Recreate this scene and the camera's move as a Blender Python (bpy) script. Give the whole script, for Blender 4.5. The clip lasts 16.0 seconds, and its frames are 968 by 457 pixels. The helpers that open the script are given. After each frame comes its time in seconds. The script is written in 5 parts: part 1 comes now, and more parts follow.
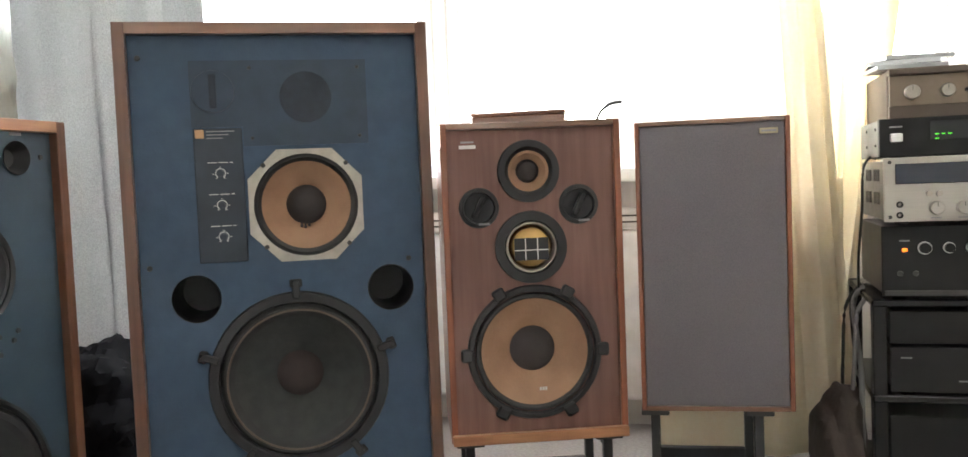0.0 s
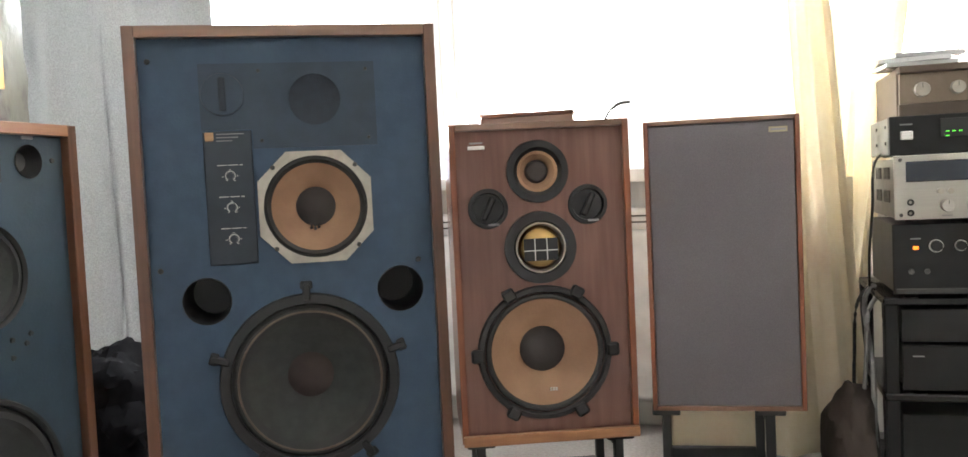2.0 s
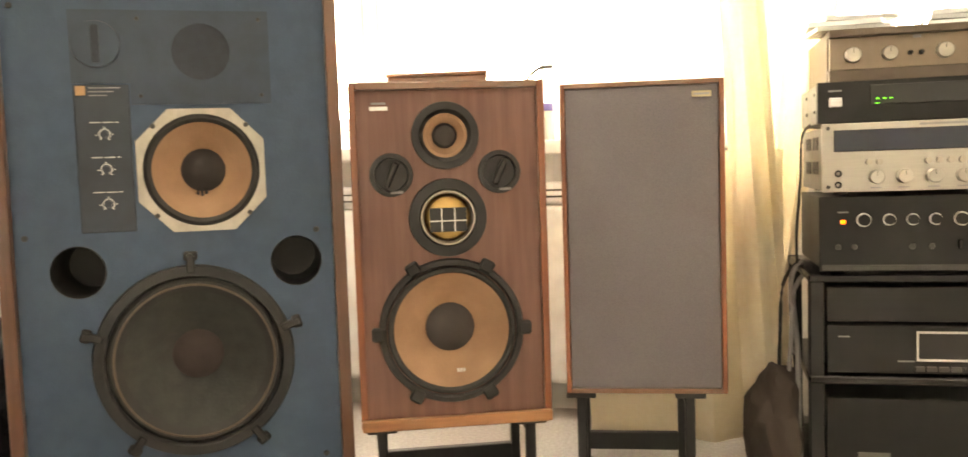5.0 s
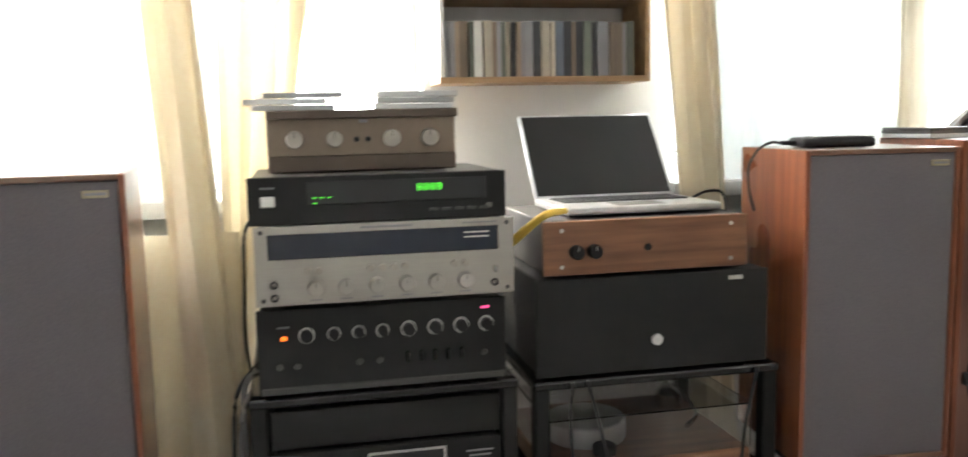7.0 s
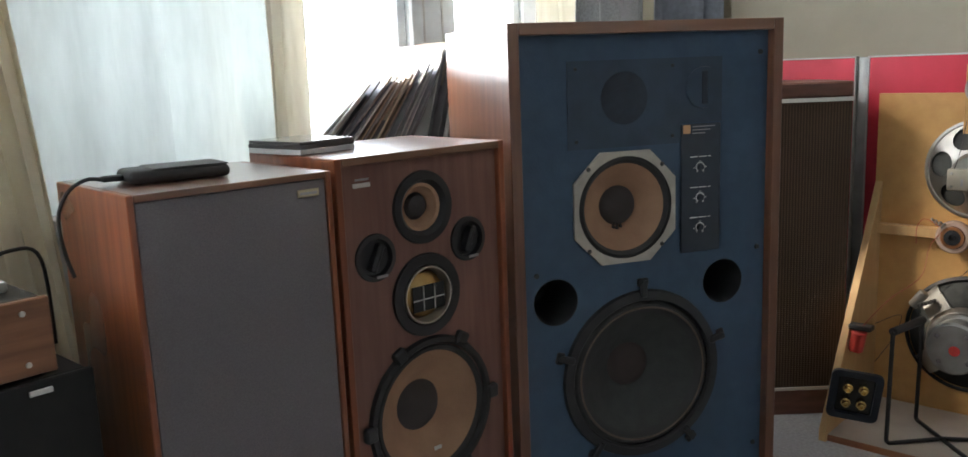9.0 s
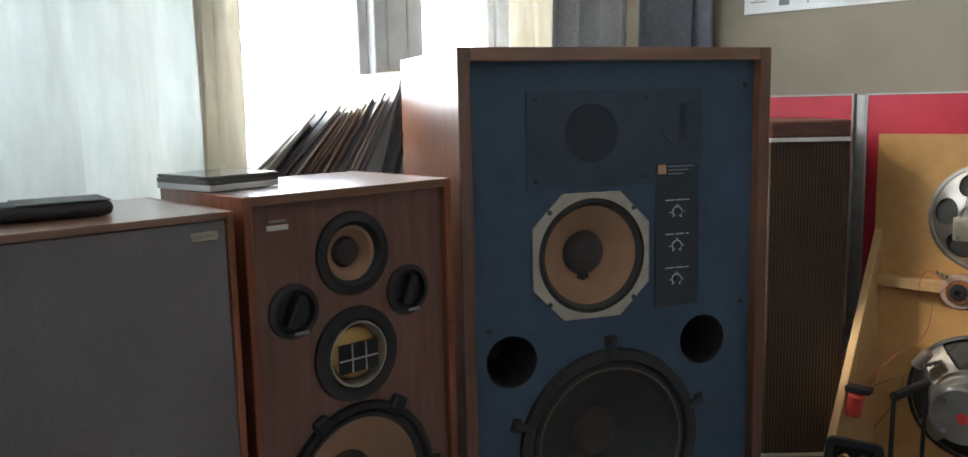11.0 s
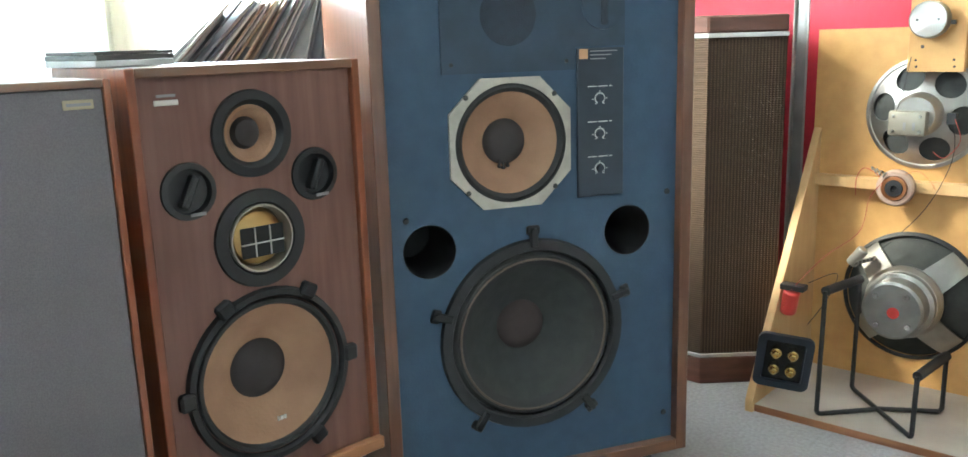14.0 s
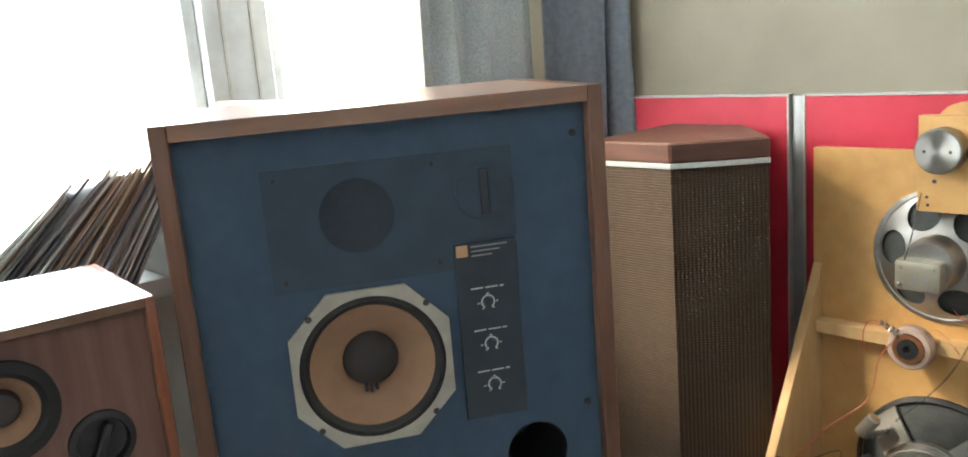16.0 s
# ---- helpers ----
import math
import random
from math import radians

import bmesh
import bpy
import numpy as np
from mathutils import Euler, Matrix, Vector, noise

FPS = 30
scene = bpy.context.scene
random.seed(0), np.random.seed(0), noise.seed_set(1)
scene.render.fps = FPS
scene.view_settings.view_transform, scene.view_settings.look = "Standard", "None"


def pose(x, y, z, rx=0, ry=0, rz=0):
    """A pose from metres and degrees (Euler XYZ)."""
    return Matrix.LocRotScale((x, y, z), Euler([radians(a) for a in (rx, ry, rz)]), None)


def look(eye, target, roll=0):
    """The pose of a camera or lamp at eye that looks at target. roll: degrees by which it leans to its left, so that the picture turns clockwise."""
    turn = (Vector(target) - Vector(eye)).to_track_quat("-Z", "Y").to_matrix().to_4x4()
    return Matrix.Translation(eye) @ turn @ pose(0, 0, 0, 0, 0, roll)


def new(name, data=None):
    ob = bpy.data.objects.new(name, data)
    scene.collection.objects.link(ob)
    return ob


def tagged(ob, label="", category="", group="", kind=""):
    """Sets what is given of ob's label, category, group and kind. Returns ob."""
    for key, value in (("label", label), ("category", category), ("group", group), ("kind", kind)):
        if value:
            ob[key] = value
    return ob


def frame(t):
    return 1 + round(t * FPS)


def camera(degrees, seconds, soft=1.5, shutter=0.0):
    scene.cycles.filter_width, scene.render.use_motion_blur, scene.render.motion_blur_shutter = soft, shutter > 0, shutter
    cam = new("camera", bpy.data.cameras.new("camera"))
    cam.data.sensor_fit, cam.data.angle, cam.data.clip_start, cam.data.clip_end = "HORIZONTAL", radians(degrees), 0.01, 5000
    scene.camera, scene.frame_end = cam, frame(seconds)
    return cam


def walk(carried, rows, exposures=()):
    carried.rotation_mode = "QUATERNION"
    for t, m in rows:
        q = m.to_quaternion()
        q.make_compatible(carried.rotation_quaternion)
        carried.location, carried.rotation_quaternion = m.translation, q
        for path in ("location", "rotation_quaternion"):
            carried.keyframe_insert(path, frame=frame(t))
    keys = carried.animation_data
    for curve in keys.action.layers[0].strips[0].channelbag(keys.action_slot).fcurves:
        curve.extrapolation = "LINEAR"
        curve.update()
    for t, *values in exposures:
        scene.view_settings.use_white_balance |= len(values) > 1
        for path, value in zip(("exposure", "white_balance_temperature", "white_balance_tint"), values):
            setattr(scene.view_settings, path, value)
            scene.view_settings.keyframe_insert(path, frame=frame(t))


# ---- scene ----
cam = camera(58.4, 16.0, shutter=0.3)
PATH = [
    (0, (0.129, -0.010, 0.755), (-0.415, 1.912, 0.648), -2.3),
    (0.5, (0.129, -0.013, 0.755), (-0.421, 1.908, 0.649), -2.5),
    (1, (0.135, -0.011, 0.760), (-0.424, 1.906, 0.650), -2.6),
    (1.5, (0.135, -0.009, 0.755), (-0.432, 1.907, 0.651), -2.6),
    (2, (0.125, -0.012, 0.751), (-0.435, 1.905, 0.651), -2.7),
    (2.5, (0.127, -0.013, 0.759), (-0.445, 1.901, 0.657), -2.8),
    (3, (0.120, -0.008, 0.760), (-0.462, 1.902, 0.650), -2.7),
    (3.2, (0.108, -0.009, 0.758), (-0.468, 1.903, 0.646), -2.7),
    (5.3, (0.236, 0.191, 0.700), (-0.163, 2.145, 0.552), -1.4),
    (5.5, (0.280, 0.227, 0.697), (-0.032, 2.197, 0.542), -1.3),
    (6, (0.362, 0.350, 0.688), (0.283, 2.341, 0.521), -0.9),
    (6.5, (0.436, 0.443, 0.799), (0.635, 2.425, 0.614), -0.5),
    (7, (0.512, 0.490, 0.937), (0.933, 2.430, 0.691), -1.2),
    (7.5, (0.622, 0.514, 1.041), (1.339, 2.354, 0.727), -2.5),
    (8, (0.716, 0.624, 1.082), (1.790, 2.278, 0.752), -2.2),
    (8.5, (0.844, 0.767, 1.071), (2.221, 2.170, 0.705), -2.7),
    (9, (0.944, 0.847, 1.020), (2.390, 2.181, 0.653), -2.2),
    (11.3, (1.189, 0.915, 0.998), (2.646, 2.256, 0.719), -1.1),
    (11.5, (1.210, 0.918, 0.991), (2.672, 2.255, 0.713), -1.1),
    (12, (1.250, 0.908, 0.974), (2.719, 2.235, 0.687), -1.5),
    (12.5, (1.271, 0.878, 0.960), (2.738, 2.203, 0.656), -1.7),
    (13, (1.264, 0.861, 0.935), (2.732, 2.179, 0.609), -1.6),
    (13.5, (1.258, 0.847, 0.919), (2.721, 2.156, 0.538), -1.4),
    (14, (1.249, 0.840, 0.903), (2.712, 2.135, 0.479), -1.7),
    (14.5, (1.283, 0.832, 0.937), (2.743, 2.130, 0.506), -2.2),
    (15, (1.411, 0.882, 1.025), (2.887, 2.163, 0.600), -2.8),
    (15.5, (1.564, 0.877, 1.106), (3.028, 2.175, 0.689), -3.5),
    (16, (1.783, 0.827, 1.171), (3.099, 2.276, 0.754), -4.7),
]
EXPOSURES = [
    (0.0, 2.12, 6600, 10), (1.0, 2.12, 6600, 10), (3.2, 2.1, 6600, 10), (4.4, 2.55, 7900, 11), (5.3, 2.8, 9900, 13), (6.0, 2.55, 9300, 12), (6.5, 2.15, 7400, 10),
    (7.0, 1.6, 6500, 10), (7.5, 1.35, 6300, 9), (8.0, 0.85, 6100, 8), (8.5, 0.35, 6000, 8), (9.0, 0.7, 6050, 8), (11.3, 0.55, 6100, 7),
    (11.8, 1.08, 6100, 6), (12.5, 1.8, 5800, 1), (13.5, 2.17, 5700, -2), (14.5, 2.1, 5750, -2), (15.5, 1.65, 6000, 2), (16.0, 1.48, 6150, 3)]
walk(cam, [(t, look(eye, target, roll)) for t, eye, target, roll in PATH], EXPOSURES)

# ---------------------------------------------------------------- light
world = bpy.data.worlds.new("sky")
scene.world = world
world.use_nodes = True
wn = world.node_tree
sky = wn.nodes.new("ShaderNodeTexSky")
sky.sky_type = "NISHITA"
sky.sun_disc = False
SUN_AZ, SUN_EL = 40.0, 40.0          # degrees to the left of +y, and above the horizon
sky.sun_elevation, sky.sun_rotation = radians(SUN_EL), radians(-SUN_AZ)
wn.nodes["Background"].inputs["Strength"].default_value = 0.15
wn.links.new(sky.outputs[0], wn.nodes["Background"].inputs["Color"])

sun = new("sun", bpy.data.lights.new("sun", "SUN"))
sun.data.energy, sun.data.angle, sun.data.color = 2.6, radians(10.0), (1.0, 0.84, 0.63)
away = Vector((-math.sin(radians(SUN_AZ)) * math.cos(radians(SUN_EL)), math.cos(radians(SUN_AZ)) * math.cos(radians(SUN_EL)), math.sin(radians(SUN_EL))))
sun.matrix_world = look(away * 20, (0, 0, 0))


def window_light(name, x0, x1, z0, z1, y, watts):
    lamp = bpy.data.lights.new(name, "AREA")
    lamp.shape, lamp.size, lamp.size_y, lamp.energy = "RECTANGLE", x1 - x0, z1 - z0, watts
    lamp.color = (0.96, 0.985, 1.0)
    ob = new(name, lamp)
    ob.matrix_world = look(((x0 + x1) / 2, y, (z0 + z1) / 2), ((x0 + x1) / 2, y - 1, (z0 + z1) / 2))


window_light("sky_light", -2.45, 0.83, 0.78, 2.25, 2.93, 106)
window_light("sky_light", 1.47, 3.3, 0.78, 2.25, 2.93, 54)


# ---------------------------------------------------------------- materials
def mat(name, col, rough=0.6, metal=0.0, col2=None, scale=8.0, stretch=(1, 1, 1), bump=0.0, bump_scale=None, spec=0.5, coat=0.0,
        detail=6.0, contrast=(0.35, 0.65), rough_var=0.0, vary=0.0, translucent=0.0, emit=0.0):
    """A procedural surface: two colours mixed by noise at two scales, fine relief, gloss that varies."""
    m = bpy.data.materials.new(name)
    m.use_nodes = True
    nt = m.node_tree
    n, l = nt.nodes, nt.links
    b = n["Principled BSDF"]
    b.inputs["Roughness"].default_value, b.inputs["Metallic"].default_value = rough, metal
    b.inputs["Specular IOR Level"].default_value, b.inputs["Coat Weight"].default_value = spec, coat
    tc = n.new("ShaderNodeTexCoord")
    mp = n.new("ShaderNodeMapping")
    mp.inputs["Scale"].default_value = stretch
    l.new(tc.outputs["Object"], mp.inputs["Vector"])
    nz = n.new("ShaderNodeTexNoise")
    nz.inputs["Scale"].default_value, nz.inputs["Detail"].default_value = scale, detail
    l.new(mp.outputs[0], nz.inputs["Vector"])
    rp = n.new("ShaderNodeValToRGB")
    rp.color_ramp.elements[0].position, rp.color_ramp.elements[1].position = contrast
    c2 = col2 or tuple(v * 0.8 for v in col)
    rp.color_ramp.elements[0].color, rp.color_ramp.elements[1].color = (*col, 1), (*c2, 1)
    l.new(nz.outputs["Fac"], rp.inputs["Fac"])
    out = rp.outputs[0]
    big = n.new("ShaderNodeTexNoise")
    big.inputs["Scale"].default_value, big.inputs["Detail"].default_value = 2.3, 3.0
    l.new(tc.outputs["Object"], big.inputs["Vector"])
    hs = n.new("ShaderNodeHueSaturation")
    mr = n.new("ShaderNodeMapRange")
    mr.inputs["To Min"].default_value, mr.inputs["To Max"].default_value = 0.86, 1.14
    l.new(big.outputs["Fac"], mr.inputs["Value"])
    if vary:
        oi = n.new("ShaderNodeObjectInfo")
        mv = n.new("ShaderNodeMapRange")
        mv.inputs["To Min"].default_value, mv.inputs["To Max"].default_value = 1 - vary, 1 + vary
        l.new(oi.outputs["Random"], mv.inputs["Value"])
        mul = n.new("ShaderNodeMath")
        mul.operation = "MULTIPLY"
        l.new(mr.outputs[0], mul.inputs[0])
        l.new(mv.outputs[0], mul.inputs[1])
        l.new(mul.outputs[0], hs.inputs["Value"])
    else:
        l.new(mr.outputs[0], hs.inputs["Value"])
    l.new(out, hs.inputs["Color"])
    l.new(hs.outputs[0], b.inputs["Base Color"])
    if rough_var:
        rr = n.new("ShaderNodeMapRange")
        rr.inputs["To Min"].default_value, rr.inputs["To Max"].default_value = max(0.02, rough - rough_var), min(1, rough + rough_var)
        l.new(big.outputs["Fac"], rr.inputs["Value"])
        l.new(rr.outputs[0], b.inputs["Roughness"])
    if bump:
        bn = n.new("ShaderNodeTexNoise")
        bn.inputs["Scale"].default_value, bn.inputs["Detail"].default_value = bump_scale or scale * 3, 4.0
        l.new(mp.outputs[0], bn.inputs["Vector"])
        bp = n.new("ShaderNodeBump")
        bp.inputs["Strength"].default_value, bp.inputs["Distance"].default_value = bump, 0.004
        l.new(bn.outputs["Fac"], bp.inputs["Height"])
        l.new(bp.outputs[0], b.inputs["Normal"])
    if emit:
        b.inputs["Emission Color"].default_value, b.inputs["Emission Strength"].default_value = (*col, 1), emit
    if translucent:
        tr = n.new("ShaderNodeBsdfTranslucent")
        l.new(hs.outputs[0], tr.inputs["Color"])
        mx = n.new("ShaderNodeMixShader")
        mx.inputs[0].default_value = translucent
        l.new(b.outputs[0], mx.inputs[1])
        l.new(tr.outputs[0], mx.inputs[2])
        l.new(mx.outputs[0], n["Material Output"].inputs["Surface"])
    return m


def weave(name, col, col2, scale, rough=0.9, bump=0.6):
    """Woven cloth: two crossing bands of waves."""
    m = mat(name, col, rough, spec=0.2)
    nt = m.node_tree
    n, l = nt.nodes, nt.links
    tc = n.new("ShaderNodeTexCoord")
    waves = []
    for axis in ("X", "Z"):
        w = n.new("ShaderNodeTexWave")
        w.bands_direction = axis
        w.inputs["Scale"].default_value, w.inputs["Distortion"].default_value = scale, 0.6
        l.new(tc.outputs["Object"], w.inputs["Vector"])
        waves.append(w)
    mul = n.new("ShaderNodeMath")
    mul.operation = "MULTIPLY"
    l.new(waves[0].outputs["Fac"], mul.inputs[0])
    l.new(waves[1].outputs["Fac"], mul.inputs[1])
    mx = n.new("ShaderNodeMix")
    mx.data_type = "RGBA"
    mx.inputs["A"].default_value, mx.inputs["B"].default_value = (*col, 1), (*col2, 1)
    l.new(mul.outputs[0], mx.inputs["Factor"])
    l.new(mx.outputs["Result"], n["Principled BSDF"].inputs["Base Color"])
    bp = n.new("ShaderNodeBump")
    bp.inputs["Strength"].default_value, bp.inputs["Distance"].default_value = bump, 0.002
    l.new(mul.outputs[0], bp.inputs["Height"])
    l.new(bp.outputs[0], n["Principled BSDF"].inputs["Normal"])
    return m


def glass_mat(name, tint=(1, 1, 1), rough=0.02):
    m = bpy.data.materials.new(name)
    m.use_nodes = True
    b = m.node_tree.nodes["Principled BSDF"]
    b.inputs["Base Color"].default_value = (*tint, 1)
    b.inputs["Transmission Weight"].default_value, b.inputs["Roughness"].default_value, b.inputs["IOR"].default_value = 1.0, rough, 1.45
    return m


WALNUT = mat("walnut_veneer", (0.155, 0.067, 0.036), 0.32, col2=(0.1, 0.04, 0.021), scale=9, stretch=(6, 6, 0.5), bump=0.05, rough_var=0.08, coat=0.45)
WALNUT_TOP = mat("walnut_veneer_across", (0.2, 0.09, 0.046), 0.26, col2=(0.145, 0.063, 0.032), scale=9, stretch=(0.5, 7, 6), bump=0.008, rough_var=0.03, coat=1.0)
WALNUT_TOP.node_tree.nodes["Principled BSDF"].inputs["Coat Roughness"].default_value = 0.28
ROSEWOOD = mat("red_walnut_veneer", (0.27, 0.085, 0.035), 0.3, col2=(0.16, 0.046, 0.02), scale=8, stretch=(6, 6, 0.45), bump=0.05, rough_var=0.08, coat=0.4)
BAFFLE_WOOD = mat("brown_baffle_veneer", (0.185, 0.092, 0.07), 0.5, col2=(0.14, 0.064, 0.05), scale=9, stretch=(7, 1, 0.5), bump=0.05)
LEDGE = mat("orange_wood_edge", (0.36, 0.17, 0.08), 0.4, col2=(0.24, 0.1, 0.045), scale=10, stretch=(0.6, 6, 6))
BLUE = mat("blue_baffle_paint", (0.04, 0.076, 0.128), 0.55, col2=(0.033, 0.064, 0.11), scale=30, bump=0.15, bump_scale=180, rough_var=0.1)
# BLACK, RUBBER and FELT are lifted a little to imitate lens haze.
BLACK = mat("black_paint", (0.02, 0.02, 0.022), 0.5, scale=20, rough_var=0.12, bump=0.05, bump_scale=120)
BLACK_GLOSS = mat("black_gloss", (0.012, 0.012, 0.014), 0.22, scale=20, rough_var=0.08)
RUBBER = mat("black_rubber", (0.034, 0.034, 0.035), 0.7, scale=30, bump=0.1)
FELT = mat("black_cone_paper", (0.034, 0.037, 0.036), 0.8, col2=(0.045, 0.048, 0.046), scale=40, bump=0.25, bump_scale=160)
CONE = mat("tan_cone_paper", (0.36, 0.215, 0.13), 0.8, col2=(0.29, 0.165, 0.1), scale=14, bump=0.25, bump_scale=150)
DUST = mat("dark_dust_cap", (0.05, 0.042, 0.042), 0.7, scale=25, bump=0.2)
RED_DUST = mat("reddish_dust_cap", (0.062, 0.045, 0.043), 0.75, scale=25, bump=0.15)
CREAM_METAL = mat("cream_cast_frame", (0.46, 0.42, 0.36), 0.45, metal=0.25, scale=30, bump=0.1, rough_var=0.1)
# Darker than BLUE: the shade on the side monitor's front is in this colour.
SHADED_TEAL = mat("shade_darkened_teal_paint", (0.027, 0.052, 0.075), 0.6, col2=(0.022, 0.044, 0.064), scale=30, bump=0.15, bump_scale=180, rough_var=0.1)
HORN = mat("blue_black_horn_plate", (0.031, 0.051, 0.08), 0.55, scale=24, bump=0.1, rough_var=0.1)
HORN_MESH = mat("dark_blue_horn_mesh", (0.017, 0.026, 0.042), 0.6, scale=60, bump=0.3, bump_scale=300)
GOLD = mat("gold_dome", (0.52, 0.34, 0.14), 0.3, metal=0.9, scale=20, rough_var=0.08)
BRASS = mat("gold_plated_metal", (0.85, 0.6, 0.22), 0.18, metal=1.0, scale=20)
SILVER = mat("brushed_aluminium", (0.68, 0.67, 0.65), 0.34, metal=0.75, col2=(0.6, 0.59, 0.57), scale=30, stretch=(0.3, 8, 8), bump=0.03)
RECEIVER_FACE = mat("satin_silver_faceplate", (0.44, 0.415, 0.37), 0.5, metal=0.3, col2=(0.415, 0.39, 0.35), scale=30, stretch=(0.3, 8, 8), bump=0.008)
DULL_KNOB = mat("dull_champagne_knob", (0.46, 0.42, 0.36), 0.4, metal=0.5, scale=30)
UNIT_BLACK = mat("black_unit_enamel", (0.015, 0.015, 0.0155), 0.55, spec=0.32, scale=20, rough_var=0.1, bump=0.04, bump_scale=120)
CHROME = mat("polished_metal", (0.75, 0.75, 0.75), 0.16, metal=1.0, scale=20, rough_var=0.05)
GALV = mat("galvanised_steel", (0.42, 0.41, 0.385), 0.36, metal=0.88, col2=(0.31, 0.3, 0.28), scale=16, bump=0.08, rough_var=0.12)
YOKE = mat("zinc_plated_yoke", (0.36, 0.335, 0.275), 0.45, metal=0.5, col2=(0.3, 0.275, 0.225), scale=18, bump=0.08, rough_var=0.1)
TURNED = mat("turned_aluminium", (0.4, 0.385, 0.35), 0.36, metal=1.0, col2=(0.36, 0.345, 0.315), scale=30)
_tan = TURNED.node_tree.nodes.new("ShaderNodeTangent")
_tan.direction_type, _tan.axis = "RADIAL", "Y"
TURNED.node_tree.links.new(_tan.outputs[0], TURNED.node_tree.nodes["Principled BSDF"].inputs["Tangent"])
TURNED.node_tree.nodes["Principled BSDF"].inputs["Anisotropic"].default_value = 0.85
CAST = mat("grey_cast_metal", (0.42, 0.44, 0.45), 0.5, metal=0.5, scale=24, bump=0.2, rough_var=0.1)
BRONZE = mat("bronze_faceplate", (0.25, 0.195, 0.145), 0.45, metal=0.3, col2=(0.235, 0.183, 0.135), scale=60, bump=0.02)
BRONZE_DARK = mat("bronze_lacquer_case", (0.13, 0.1, 0.078), 0.55, metal=0.2, col2=(0.12, 0.092, 0.07), scale=30, bump=0.03)
GREY_STEEL = mat("grey_steel_case", (0.17, 0.167, 0.155), 0.5, metal=0.4, scale=25, rough_var=0.1)
DARK_STEEL = mat("dark_steel_case", (0.07, 0.068, 0.066), 0.5, metal=0.3, scale=25, rough_var=0.1)
GRILLE = mat("grey_grille_cloth", (0.155, 0.142, 0.15), 0.92, col2=(0.19, 0.173, 0.183), scale=420, detail=2, bump=0.35, bump_scale=600, spec=0.2)
MESH_CLOTH = weave("brown_mesh_cloth", (0.052, 0.034, 0.023), (0.145, 0.092, 0.06), 56, rough=0.75, bump=1.0)
CAP_WOOD = mat("column_cap_wood", (0.135, 0.055, 0.036), 0.42, col2=(0.09, 0.036, 0.022), scale=8, stretch=(1, 1, 8), bump=0.05)
MDF = mat("raw_fibreboard", (0.56, 0.325, 0.115), 0.6, col2=(0.5, 0.28, 0.095), scale=26, bump=0.06, bump_scale=200, rough_var=0.1)
PALE_BOARD = mat("whitish_floor_board", (0.52, 0.46, 0.39), 0.6, col2=(0.43, 0.37, 0.31), scale=7, bump=0.06, bump_scale=160, rough_var=0.1)
PINE = mat("pale_board_edge", (0.58, 0.38, 0.18), 0.6, col2=(0.5, 0.31, 0.135), scale=9, stretch=(3, 3, 0.4), bump=0.08)
RED = mat("red_board_face", (0.52, 0.022, 0.048), 0.5, col2=(0.45, 0.018, 0.038), scale=12, bump=0.04, rough_var=0.1)
STRIP = mat("pale_board_edging", (0.55, 0.53, 0.5), 0.6, scale=20)
CHANNEL = mat("grey_metal_channel", (0.36, 0.36, 0.35), 0.5, metal=0.3, scale=14, bump=0.05, rough_var=0.1)
PLASTER = mat("beige_wall_plaster", (0.28, 0.245, 0.185), 0.85, col2=(0.235, 0.205, 0.152), scale=3.0, bump=0.2, bump_scale=60)
WALL_WHITE = mat("white_wall_paint", (0.72, 0.71, 0.68), 0.85, col2=(0.66, 0.65, 0.62), scale=4, bump=0.15, bump_scale=70)
CEILING = mat("ceiling_paint", (0.74, 0.73, 0.7), 0.9, scale=4, bump=0.08)
CARPET = mat("grey_carpet", (0.44, 0.42, 0.42), 0.95, col2=(0.35, 0.335, 0.325), scale=110, bump=0.9, bump_scale=320, detail=9)
FRAME_WHITE = mat("white_window_paint", (0.7, 0.71, 0.72), 0.4, scale=12, bump=0.03)
SILL = mat("white_sill", (0.75, 0.75, 0.74), 0.35, scale=12, rough_var=0.1)
RADIATOR = mat("white_radiator_enamel", (0.72, 0.72, 0.72), 0.35, scale=12)
SHEER = mat("white_sheer_cloth", (0.72, 0.745, 0.735), 0.9, col2=(0.66, 0.685, 0.675), scale=60, stretch=(1, 1, 0.2), translucent=0.33, bump=0.15)
YELLOW_CLOTH = mat("cream_yellow_cloth", (0.85, 0.785, 0.64), 0.85, col2=(0.83, 0.755, 0.6), scale=90, translucent=0.38, bump=0.1)
GREY_CLOTH = mat("grey_linen_cloth", (0.5, 0.52, 0.53), 0.9, col2=(0.38, 0.395, 0.4), scale=210, stretch=(1.0, 1, 0.8), translucent=0.24, bump=0.25, detail=3)
THICK_LINEN = mat("thick_grey_linen", (0.5, 0.525, 0.54), 0.9, col2=(0.36, 0.38, 0.395), scale=230, translucent=0.055, bump=0.3, detail=3)
# Grey curtain cloth again, with the corner's shade put into a dark blue-grey.
SHADED_CLOTH = mat("shaded_corner_cloth", (0.2, 0.215, 0.25), 0.9, scale=60, translucent=0.08, bump=0.2)
GLASS = glass_mat("window_glass")
ACRYLIC = glass_mat("clear_acrylic", (0.92, 0.93, 0.93), 0.04)
